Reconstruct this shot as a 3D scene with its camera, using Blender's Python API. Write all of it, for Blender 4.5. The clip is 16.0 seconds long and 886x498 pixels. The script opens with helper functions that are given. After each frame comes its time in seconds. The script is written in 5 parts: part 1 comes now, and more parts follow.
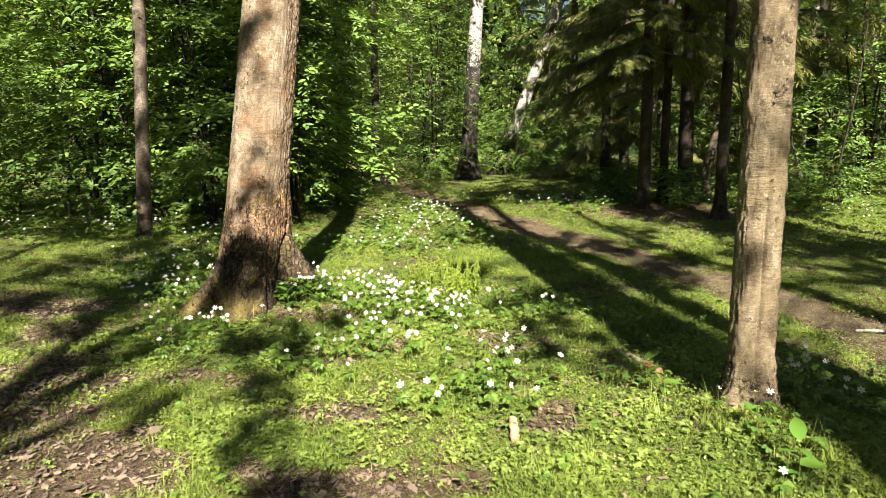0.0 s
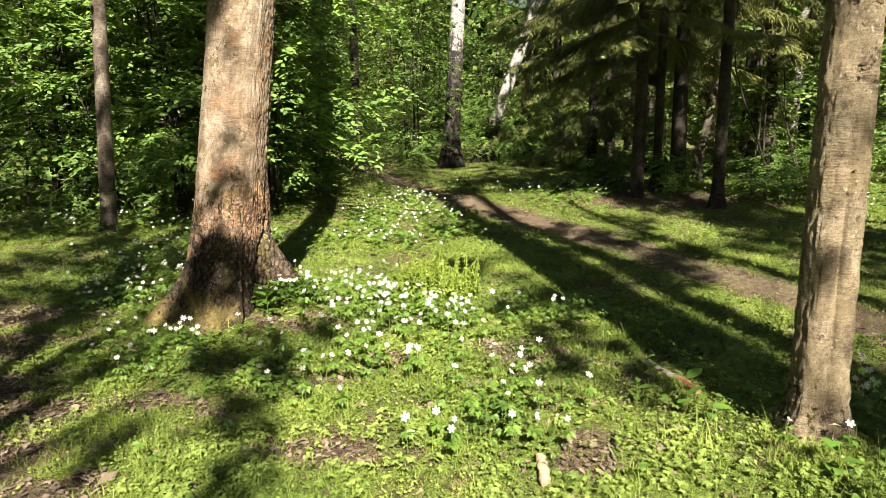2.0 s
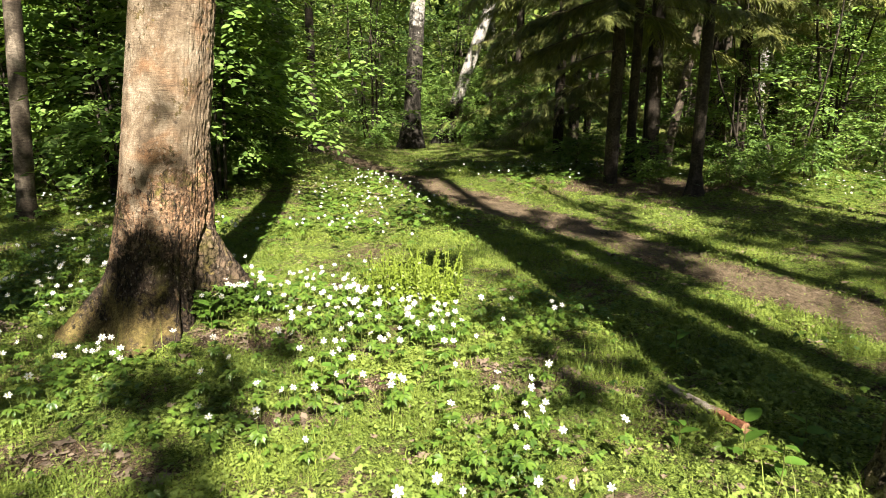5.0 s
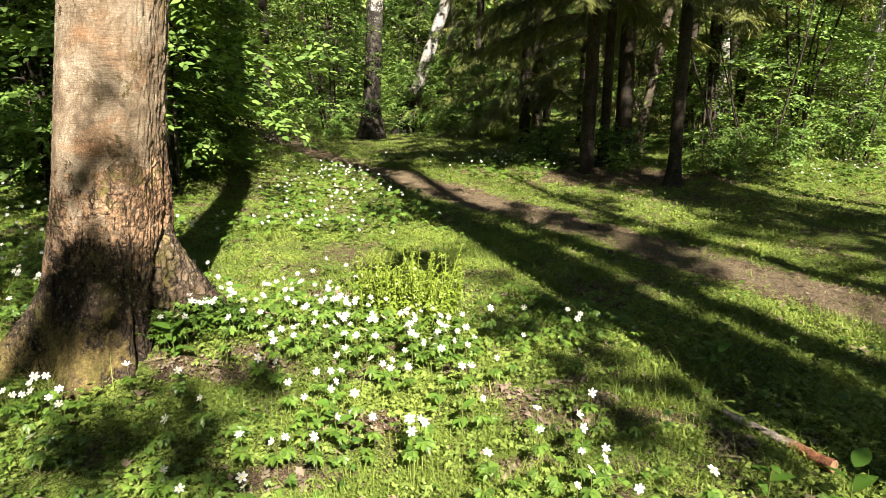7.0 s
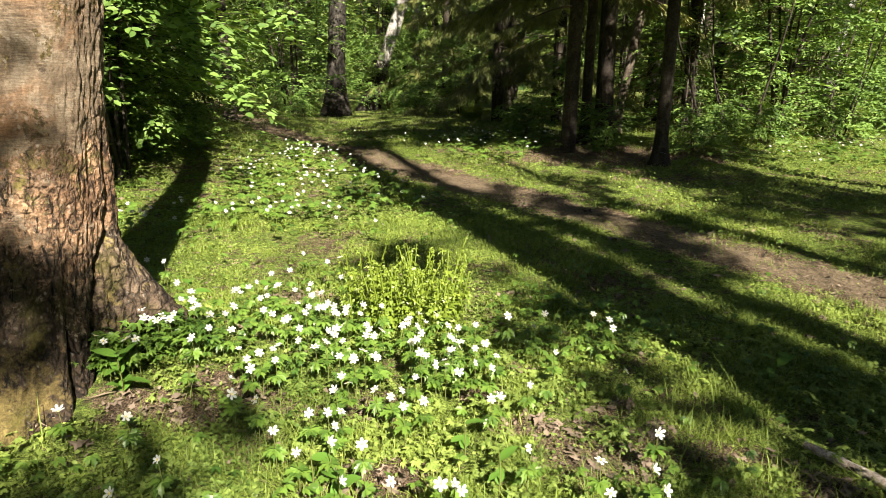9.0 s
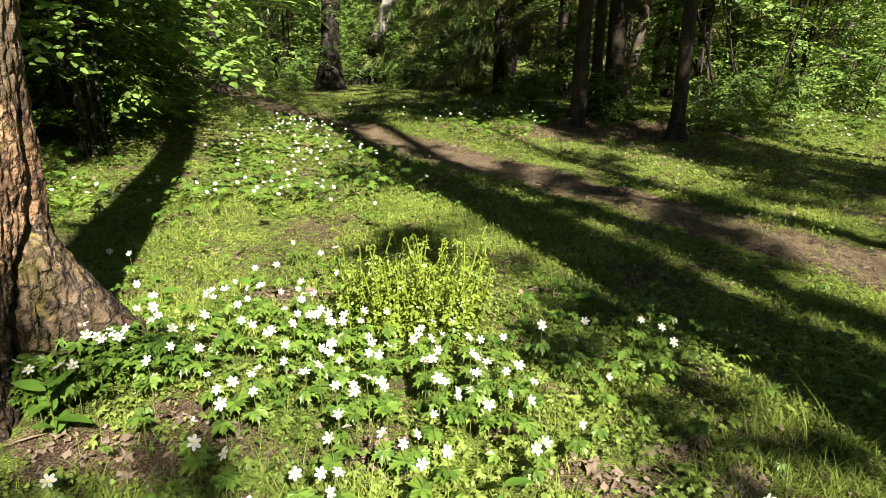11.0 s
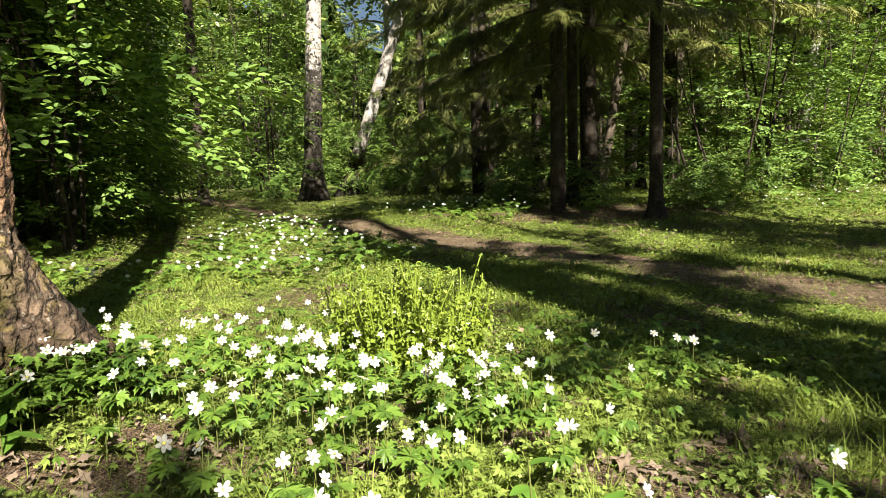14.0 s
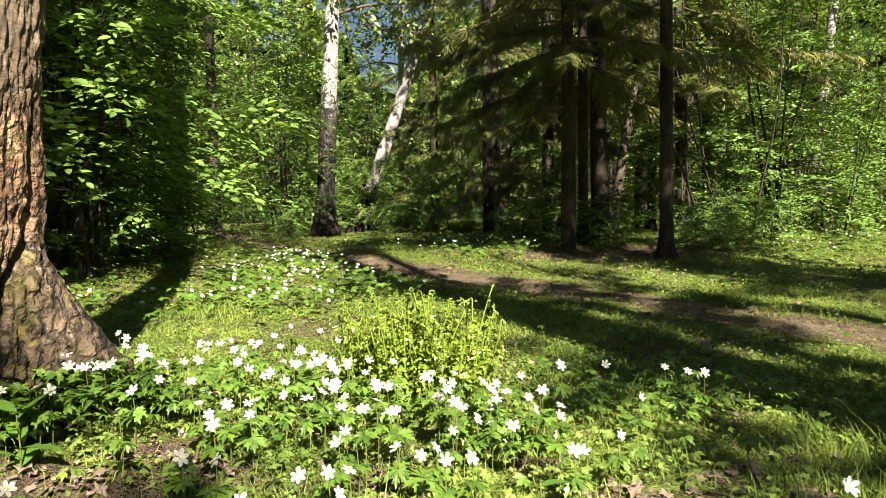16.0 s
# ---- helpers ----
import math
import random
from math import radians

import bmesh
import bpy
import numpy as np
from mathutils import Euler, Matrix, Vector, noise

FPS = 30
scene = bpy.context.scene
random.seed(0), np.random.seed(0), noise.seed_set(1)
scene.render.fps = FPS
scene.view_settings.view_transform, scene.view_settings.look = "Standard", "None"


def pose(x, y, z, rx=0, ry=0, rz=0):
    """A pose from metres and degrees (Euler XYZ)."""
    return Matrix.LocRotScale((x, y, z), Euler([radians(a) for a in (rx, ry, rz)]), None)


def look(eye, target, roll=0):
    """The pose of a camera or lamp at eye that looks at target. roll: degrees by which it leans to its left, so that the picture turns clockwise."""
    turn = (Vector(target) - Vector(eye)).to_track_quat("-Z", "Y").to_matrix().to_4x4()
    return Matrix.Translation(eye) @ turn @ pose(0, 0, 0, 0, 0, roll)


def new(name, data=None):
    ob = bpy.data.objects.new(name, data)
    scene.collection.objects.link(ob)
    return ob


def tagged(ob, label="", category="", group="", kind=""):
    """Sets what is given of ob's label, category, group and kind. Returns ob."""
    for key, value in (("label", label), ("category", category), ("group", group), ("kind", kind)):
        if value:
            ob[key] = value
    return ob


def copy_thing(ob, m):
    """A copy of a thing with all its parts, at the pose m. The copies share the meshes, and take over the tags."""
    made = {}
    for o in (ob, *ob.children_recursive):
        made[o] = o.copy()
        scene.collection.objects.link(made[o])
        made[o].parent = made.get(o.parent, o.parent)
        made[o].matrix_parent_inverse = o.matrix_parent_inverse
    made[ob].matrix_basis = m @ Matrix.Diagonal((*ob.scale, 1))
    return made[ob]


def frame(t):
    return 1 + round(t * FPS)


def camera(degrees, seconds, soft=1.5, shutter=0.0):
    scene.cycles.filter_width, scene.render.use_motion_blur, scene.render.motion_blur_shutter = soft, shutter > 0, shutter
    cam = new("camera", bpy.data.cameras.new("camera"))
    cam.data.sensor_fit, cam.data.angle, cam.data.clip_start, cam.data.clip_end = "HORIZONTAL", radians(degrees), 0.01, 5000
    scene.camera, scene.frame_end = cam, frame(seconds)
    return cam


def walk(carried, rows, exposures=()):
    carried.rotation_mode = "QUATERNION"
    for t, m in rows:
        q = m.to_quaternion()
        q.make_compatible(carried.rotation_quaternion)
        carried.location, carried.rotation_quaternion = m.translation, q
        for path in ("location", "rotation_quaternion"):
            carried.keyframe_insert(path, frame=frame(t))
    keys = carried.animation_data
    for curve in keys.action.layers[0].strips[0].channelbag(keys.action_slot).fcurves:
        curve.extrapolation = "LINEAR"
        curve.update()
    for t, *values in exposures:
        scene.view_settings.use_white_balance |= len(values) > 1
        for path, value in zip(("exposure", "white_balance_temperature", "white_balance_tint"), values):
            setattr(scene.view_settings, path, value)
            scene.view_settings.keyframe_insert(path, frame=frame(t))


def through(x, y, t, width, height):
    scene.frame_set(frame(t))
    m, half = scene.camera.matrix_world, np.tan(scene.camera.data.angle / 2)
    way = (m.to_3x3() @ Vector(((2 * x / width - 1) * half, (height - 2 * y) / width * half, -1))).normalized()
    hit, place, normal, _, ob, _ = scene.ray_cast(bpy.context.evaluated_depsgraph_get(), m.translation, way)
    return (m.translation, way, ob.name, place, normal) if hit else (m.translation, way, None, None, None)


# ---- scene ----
PATH = [
    (0, (0.899, 0.827, 1.132), (0.604, 2.777, 0.798), -1.3),
    (0.5, (0.846, 0.912, 1.132), (0.58, 2.866, 0.798), -1.8),
    (1, (0.816, 0.994, 1.125), (0.573, 2.95, 0.785), -1.2),
    (1.5, (0.775, 1.114, 1.125), (0.543, 3.067, 0.757), -1.5),
    (2, (0.724, 1.233, 1.127), (0.497, 3.184, 0.751), -1.4),
    (2.5, (0.704, 1.298, 1.127), (0.473, 3.241, 0.714), -1.2),
    (3, (0.658, 1.391, 1.135), (0.474, 3.336, 0.707), -0.4),
    (3.5, (0.608, 1.497, 1.139), (0.465, 3.452, 0.743), -1.0),
    (3.7, (0.596, 1.531, 1.133), (0.479, 3.488, 0.736), -0.7),
    (5.8, (0.436, 1.972, 1.107), (0.394, 3.918, 0.648), 0.0),
    (6, (0.401, 2.02, 1.104), (0.386, 3.969, 0.654), 0.2),
    (6.5, (0.331, 2.124, 1.097), (0.379, 4.074, 0.654), -0.7),
    (7, (0.305, 2.212, 1.079), (0.37, 4.155, 0.609), -0.4),
    (7.5, (0.269, 2.336, 1.066), (0.339, 4.27, 0.561), 0.0),
    (8, (0.218, 2.47, 1.067), (0.301, 4.398, 0.542), -0.6),
    (8.5, (0.187, 2.552, 1.058), (0.318, 4.476, 0.527), -0.2),
    (8.7, (0.168, 2.597, 1.053), (0.331, 4.519, 0.521), -0.2),
    (10.8, (0.132, 3.081, 0.997), (0.346, 4.969, 0.374), -0.1),
    (11, (0.125, 3.108, 0.983), (0.319, 5.002, 0.371), -0.2),
    (11.5, (0.101, 3.138, 0.905), (0.271, 5.038, 0.306), -0.3),
    (12, (0.087, 3.159, 0.821), (0.267, 5.077, 0.285), -0.8),
    (12.5, (0.083, 3.173, 0.767), (0.307, 5.112, 0.329), -0.9),
    (13, (0.091, 3.173, 0.712), (0.315, 5.124, 0.331), -1.1),
    (13.5, (0.095, 3.159, 0.677), (0.328, 5.122, 0.371), -2.9),
    (14, (0.089, 3.145, 0.654), (0.35, 5.112, 0.409), -2.6),
    (14.5, (0.086, 3.134, 0.641), (0.352, 5.105, 0.432), -2.7),
    (15, (0.081, 3.128, 0.633), (0.344, 5.102, 0.441), -2.0),
    (15.5, (0.073, 3.12, 0.63), (0.325, 5.097, 0.467), -1.6),
    (16, (0.069, 3.109, 0.628), (0.307, 5.092, 0.51), -1.5),
]
cam = camera(72.0, 16.0, soft=0.5)
walk(cam, [(t, look(eye, target, roll)) for t, eye, target, roll in PATH], [(0, 2.12), (6, 2.11), (8.5, 2.06), (11.5, 1.95), (13, 1.95), (14.5, 2.07), (16, 2.16)])


# ---------------------------------------------------------------- light
SHADE = Vector((-0.29, 0.957, 0))          # the way that shadows fall
ELEV = radians(40)
world = bpy.data.worlds.new("sky")
scene.world = world
world.use_nodes = True
wn = world.node_tree
sky = wn.nodes.new("ShaderNodeTexSky")
sky.sky_type = "NISHITA"
sky.sun_disc = False
sky.sun_elevation = ELEV
sky.sun_rotation = radians(163)
wn.links.new(sky.outputs[0], wn.nodes["Background"].inputs[0])
wn.nodes["Background"].inputs[1].default_value = 0.0195
sun = new("sun", bpy.data.lights.new("sun", "SUN"))
sun.data.energy, sun.data.angle, sun.data.color = 5.0, radians(0.55), (1.0, 0.91, 0.78)
sun.matrix_world = look((0, 0, 30), Vector((0, 0, 30)) + SHADE * math.cos(ELEV) - Vector((0, 0, math.sin(ELEV))))


# ---------------------------------------------------------------- materials
def shader(name):
    m = bpy.data.materials.new(name)
    m.use_nodes = True
    t = m.node_tree
    return m, t, t.nodes["Principled BSDF"], t.nodes["Material Output"]


def node(t, kind, **inputs):
    n = t.nodes.new(kind)
    for key, value in inputs.items():
        k = int(key[1:]) if key[0] == "i" and key[1:].isdigit() else key
        if hasattr(value, "is_output"):
            t.links.new(value, n.inputs[k])
        else:
            n.inputs[k].default_value = value
    return n


def ramp(t, fac, stops):
    n = t.nodes.new("ShaderNodeValToRGB")
    t.links.new(fac, n.inputs[0])
    e = n.color_ramp.elements
    while len(e) < len(stops):
        e.new(0.5)
    for el, (p, c) in zip(e, stops):
        el.position, el.color = p, (*c, 1) if len(c) == 3 else c
    return n.outputs[0]


def mixed(t, fac, a, b, how="MIX"):
    n = t.nodes.new("ShaderNodeMix")
    n.data_type, n.blend_type = "RGBA", how
    for s, v in ((n.inputs[0], fac), (n.inputs[6], a), (n.inputs[7], b)):
        if hasattr(v, "is_output"):
            t.links.new(v, s)
        else:
            s.default_value = v if isinstance(v, float) else (*v, 1)
    return n.outputs[2]


def coords(t, scale=(1, 1, 1), kind="Object"):
    c = t.nodes.new("ShaderNodeTexCoord")
    return node(t, "ShaderNodeMapping", Vector=c.outputs[kind], Scale=scale).outputs[0]


def noise_tex(t, vec, scale, detail=4.0, rough=0.55, dist=0.0):
    return node(t, "ShaderNodeTexNoise", Vector=vec, Scale=scale, Detail=detail, Roughness=rough, Distortion=dist).outputs[0]


def bump(t, height, strength, distance, normal=None):
    n = node(t, "ShaderNodeBump", Height=height, Strength=strength, Distance=distance)
    if normal:
        t.links.new(normal, n.inputs["Normal"])
    return n.outputs[0]


def leaf_material(name, dark, light, through, rough=0.40, spec=0.5):
    """A thin leaf: colour varies from leaf to leaf, and some light comes through."""
    m, t, p, out = shader(name)
    geo = t.nodes.new("ShaderNodeNewGeometry")
    patch = noise_tex(t, coords(t, kind="Object"), 1.9, 3.0)
    tone = mixed(t, geo.outputs["Random Per Island"], dark, light)
    tone = mixed(t, ramp(t, patch, [(0.36, (0, 0, 0)), (0.64, (1, 1, 1))]), mixed(t, 0.45, tone, dark), mixed(t, 0.5, tone, light))
    t.links.new(tone, p.inputs["Base Color"])
    p.inputs["Roughness"].default_value = rough
    p.inputs["Specular IOR Level"].default_value = spec
    tl = node(t, "ShaderNodeBsdfTranslucent", Color=mixed(t, 1.0, tone, (1.25, 1.13, 0.55), "MULTIPLY"))
    mx = node(t, "ShaderNodeMixShader", Fac=through)
    t.links.new(p.outputs[0], mx.inputs[1])
    t.links.new(tl.outputs[0], mx.inputs[2])
    t.links.new(mx.outputs[0], out.inputs[0])
    return m


def soil_material(name, tones, scale=1.0, strength=0.7):
    m, t, p, out = shader(name)
    v = coords(t)
    big, fine = noise_tex(t, v, 1.6 * scale, 5), noise_tex(t, v, 38 * scale, 6, 0.7)
    col = ramp(t, big, [(0.3, tones[0]), (0.5, tones[1]), (0.7, tones[2])])
    col = mixed(t, 0.55, col, ramp(t, fine, [(0.3, tuple(0.35 * c for c in tones[1])), (0.55, tones[1]), (0.75, tones[3])]))
    vor = node(t, "ShaderNodeTexVoronoi", Vector=v, Scale=26 * scale)
    col = mixed(t, ramp(t, vor.outputs["Distance"], [(0.0, (0.5, 0.5, 0.5)), (0.3, (0, 0, 0))]), col, tones[3])
    t.links.new(col, p.inputs["Base Color"])
    p.inputs["Roughness"].default_value = 0.95
    p.inputs["Specular IOR Level"].default_value = 0.15
    clod = noise_tex(t, coords(t, (1, 0.45, 1)), 17 * scale, 6, 0.75, 0.6)
    col = mixed(t, 0.8, col, ramp(t, clod, [(0.36, (0.38, 0.38, 0.38)), (0.5, (0.95, 0.95, 0.95)), (0.64, (1.4, 1.4, 1.4))]), "MULTIPLY")
    t.links.new(col, p.inputs["Base Color"])
    t.links.new(bump(t, fine, strength, 0.02, bump(t, clod, 0.6, 0.04)), p.inputs["Normal"])
    return m


def bark_layer(t, tones, streak, dark, cracks, moss=0.0, flecks=0.0, marks=0.0, plates=0.0):
    """Colour and relief of one kind of bark: blotches, fine streaks across the stem, cracks along it, moss, pale flecks, dark marks, split plates."""
    v = coords(t)
    blotch = noise_tex(t, coords(t, (1, 1, 0.6)), 6.0, 7, 0.7, 0.8)
    fine = noise_tex(t, coords(t, streak), 1.0, 5, 0.75, 0.6)
    grain = noise_tex(t, v, 150.0, 4, 0.8)
    crack = noise_tex(t, coords(t, (26, 26, 6)), 1.0, 7, 0.7, 1.2)
    col = ramp(t, blotch, [(0.30, tones[0]), (0.48, tones[1]), (0.66, tones[2])])
    col = mixed(t, 0.85, col, ramp(t, fine, [(0.32, (0.32, 0.29, 0.26)), (0.46, (0.90, 0.90, 0.90)), (0.62, (1.5, 1.5, 1.5))]), "MULTIPLY")
    col = mixed(t, 0.6, col, ramp(t, grain, [(0.34, (0.4, 0.4, 0.4)), (0.64, (1.5, 1.5, 1.5))]), "MULTIPLY")
    high = mixed(t, 0.35, mixed(t, 0.5, fine, crack), grain)
    if marks:
        lens = node(t, "ShaderNodeTexVoronoi", Vector=coords(t, (17, 17, 52)), Scale=1.0)
        spot = ramp(t, lens.outputs["Distance"], [(0.10, (marks, marks, marks)), (0.30, (0, 0, 0))])
        some = ramp(t, noise_tex(t, v, 5.0, 4, 0.7), [(0.40, (0, 0, 0)), (0.54, (1, 1, 1))])
        col = mixed(t, mixed(t, 1.0, spot, some, "MULTIPLY"), col, dark)
    if flecks:
        chip = node(t, "ShaderNodeTexVoronoi", Vector=coords(t, (70, 70, 44)), Scale=1.0)
        spot = ramp(t, chip.outputs["Distance"], [(0.16, (flecks, flecks, flecks)), (0.34, (0, 0, 0))])
        some = ramp(t, noise_tex(t, v, 9.0, 5, 0.7), [(0.45, (0, 0, 0)), (0.58, (1, 1, 1))])
        col = mixed(t, mixed(t, 1.0, spot, some, "MULTIPLY"), col, (0.42, 0.37, 0.31))
    col = mixed(t, ramp(t, crack, [(cracks - 0.06, (1, 1, 1)), (cracks, (0, 0, 0))]), col, dark)
    if plates:
        warp = node(t, "ShaderNodeTexNoise", Vector=v, Scale=14.0, Detail=5.0, Roughness=0.65)
        bent = node(t, "ShaderNodeVectorMath", i0=warp.outputs["Color"], i1=(1.9, 1.9, 1.9), i2=coords(t, (34, 34, 19)))
        bent.operation = "MULTIPLY_ADD"
        rift = node(t, "ShaderNodeTexVoronoi", Vector=bent.outputs[0], Scale=1.0)
        rift.feature = "DISTANCE_TO_EDGE"
        tone = node(t, "ShaderNodeTexVoronoi", Vector=bent.outputs[0], Scale=1.0)
        col = mixed(t, 0.55, col, ramp(t, noise_tex(t, tone.outputs["Position"], 3.1, 2), [(0.36, (0.5, 0.5, 0.5)), (0.64, (1.45, 1.42, 1.38))]), "MULTIPLY")
        split = ramp(t, rift.outputs["Distance"], [(0.03, (plates, plates, plates)), (0.16, (0, 0, 0))])
        some = ramp(t, noise_tex(t, v, 16.0, 4, 0.7), [(0.40, (0.15, 0.15, 0.15)), (0.56, (1, 1, 1))])
        split = mixed(t, 1.0, split, some, "MULTIPLY")
        col = mixed(t, split, col, dark)
        high = mixed(t, 0.6, high, ramp(t, rift.outputs["Distance"], [(0.0, (0, 0, 0)), (0.22, (1, 1, 1))]))
    if moss:
        spot = noise_tex(t, v, 6.0, 6, 0.7)
        col = mixed(t, ramp(t, spot, [(0.54, (0, 0, 0)), (0.66, (moss, moss, moss))]), col, mixed(t, grain, (0.03, 0.032, 0.008), (0.16, 0.14, 0.03)))
    return col, high


def smooth_bark_layer(t, tones, rust, pale, lines=1.0):
    """Thin smooth bark: blotches, rusty and pale patches, short fine lines across the stem, small warts and dark scars."""
    v = coords(t)
    grain = noise_tex(t, v, 150.0, 5, 0.8)
    blotch = noise_tex(t, coords(t, (1, 1, 0.8)), 8.0, 8, 0.72, 0.6)
    col = ramp(t, blotch, [(0.32, tones[0]), (0.48, tones[1]), (0.65, tones[2])])
    col = mixed(t, ramp(t, noise_tex(t, coords(t, (1, 1, 1.3)), 4.6, 5, 0.6, 0.4), [(0.54, (0, 0, 0)), (0.68, (0.6, 0.6, 0.6))]), col, rust)
    wide = noise_tex(t, coords(t, (11, 11, 120)), 1.0, 6, 0.72, 1.6)
    thin = noise_tex(t, coords(t, (32, 32, 260)), 1.0, 5, 0.75, 2.0)
    where = ramp(t, noise_tex(t, v, 5.5, 4, 0.6), [(0.40, (0.25, 0.25, 0.25)), (0.58, (1, 1, 1))])
    col = mixed(t, mixed(t, 1.0, where, (lines, lines, lines), "MULTIPLY"), col, ramp(t, wide, [(0.34, (0.50, 0.47, 0.44)), (0.48, (0.97, 0.97, 0.97)), (0.63, (1.35, 1.36, 1.38))]), "MULTIPLY")
    col = mixed(t, lines, col, ramp(t, thin, [(0.34, (0.66, 0.64, 0.62)), (0.50, (1.0, 1.0, 1.0)), (0.66, (1.25, 1.25, 1.25))]), "MULTIPLY")
    sheet = node(t, "ShaderNodeMath", i0=noise_tex(t, coords(t, (2.2, 2.2, 4.5)), 1.6, 4, 0.6, 0.4), i1=wide)
    col = mixed(t, ramp(t, sheet.outputs[0], [(1.03, (0, 0, 0)), (1.18, (0.8, 0.8, 0.8))]), col, pale)
    col = mixed(t, 0.6, col, ramp(t, grain, [(0.34, (0.45, 0.45, 0.45)), (0.64, (1.42, 1.42, 1.42))]), "MULTIPLY")
    wart = node(t, "ShaderNodeTexVoronoi", Vector=coords(t, (48, 48, 36)), Scale=1.0)
    some = ramp(t, noise_tex(t, v, 7.0, 5, 0.7), [(0.47, (0, 0, 0)), (0.60, (0.8, 0.8, 0.8))])
    col = mixed(t, mixed(t, 1.0, ramp(t, wart.outputs["Distance"], [(0.12, (1, 1, 1)), (0.30, (0, 0, 0))]), some, "MULTIPLY"), col, (0.45, 0.40, 0.33))
    scar = node(t, "ShaderNodeTexVoronoi", Vector=coords(t, (17, 17, 15)), Scale=1.0)
    rare = ramp(t, noise_tex(t, v, 6.0, 5, 0.75), [(0.48, (0, 0, 0)), (0.60, (0.85, 0.85, 0.85))])
    ragged = node(t, "ShaderNodeMath", i0=scar.outputs["Distance"], i1=ramp(t, grain, [(0.3, (0, 0, 0)), (0.7, (0.22, 0.22, 0.22))]))
    col = mixed(t, mixed(t, 1.0, ramp(t, ragged.outputs[0], [(0.20, (1, 1, 1)), (0.34, (0, 0, 0))]), rare, "MULTIPLY"), col, (0.05, 0.035, 0.025))
    return col, mixed(t, 0.45, mixed(t, 0.45, wide, thin), grain)


def bark_material(name, layers, strength=0.6, rough=0.85):
    """Bark of one or more layers; each layer after the first shows where the mesh carries its attribute, with a ragged edge."""
    m, t, p, out = shader(name)
    col, high = smooth_bark_layer(t, *layers[0][1:]) if layers[0][0] == "smooth" else bark_layer(t, *layers[0][1:])
    for zone, *rest in layers[1:]:
        c2, h2 = bark_layer(t, *rest)
        at = t.nodes.new("ShaderNodeAttribute")
        at.attribute_name = zone
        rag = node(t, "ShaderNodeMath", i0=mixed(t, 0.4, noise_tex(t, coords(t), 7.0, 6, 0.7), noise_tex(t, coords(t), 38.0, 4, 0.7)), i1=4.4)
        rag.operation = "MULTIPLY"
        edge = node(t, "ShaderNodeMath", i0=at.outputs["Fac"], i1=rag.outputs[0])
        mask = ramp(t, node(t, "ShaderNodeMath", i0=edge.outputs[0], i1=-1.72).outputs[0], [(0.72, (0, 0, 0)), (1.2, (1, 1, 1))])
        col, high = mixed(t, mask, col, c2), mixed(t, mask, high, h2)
    t.links.new(col, p.inputs["Base Color"])
    p.inputs["Roughness"].default_value = rough
    p.inputs["Specular IOR Level"].default_value = 0.2
    t.links.new(bump(t, high, strength, 0.015), p.inputs["Normal"])
    return m


def plain(name, tone, rough=0.7, vary=0.25, scale=40.0):
    m, t, p, out = shader(name)
    n = noise_tex(t, coords(t), scale, 4)
    t.links.new(ramp(t, n, [(0.3, tuple(c * (1 - vary) for c in tone)), (0.7, tuple(min(1, c * (1 + vary)) for c in tone))]), p.inputs["Base Color"])
    p.inputs["Roughness"].default_value = rough
    t.links.new(bump(t, n, 0.3, 0.004), p.inputs["Normal"])
    return m


def floor_material():
    """Moss, soil and crumbs: brown and green patches with fine grain."""
    m, t, p, out = shader("forest_floor")
    v = coords(t)
    big, mid, fine, tiny = (noise_tex(t, v, k, 5, 0.65) for k in (1.3, 9.0, 70.0, 210.0))
    brown = ramp(t, tiny, [(0.36, (0.018, 0.013, 0.008)), (0.5, (0.135, 0.094, 0.06)), (0.66, (0.33, 0.24, 0.16))])
    green = ramp(t, tiny, [(0.36, (0.028, 0.050, 0.009)), (0.48, (0.13, 0.19, 0.032)), (0.62, (0.27, 0.34, 0.068))])
    where = node(t, "ShaderNodeMath", i0=mixed(t, 0.5, mid, fine), i1=mixed(t, 0.25, big, mid))
    at = t.nodes.new("ShaderNodeAttribute")
    at.attribute_name = "bared"
    less = node(t, "ShaderNodeMath", i0=at.outputs["Fac"], i1=0.22)
    less.operation = "MULTIPLY"
    there = node(t, "ShaderNodeMath", i0=where.outputs[0], i1=less.outputs[0])
    there.operation = "SUBTRACT"
    col = mixed(t, ramp(t, there.outputs[0], [(0.89, (0, 0, 0)), (1.03, (1, 1, 1))]), brown, green)
    t.links.new(col, p.inputs["Base Color"])
    p.inputs["Roughness"].default_value = 0.95
    p.inputs["Specular IOR Level"].default_value = 0.15
    clod = noise_tex(t, v, 24.0, 6, 0.75, 0.5)
    col = mixed(t, 0.9, col, ramp(t, clod, [(0.36, (0.30, 0.30, 0.30)), (0.5, (0.9, 0.9, 0.9)), (0.62, (1.35, 1.35, 1.35))]), "MULTIPLY")
    t.links.new(col, p.inputs["Base Color"])
    t.links.new(bump(t, tiny, 0.9, 0.012, bump(t, clod, 0.9, 0.05, bump(t, fine, 0.8, 0.03))), p.inputs["Normal"])
    return m


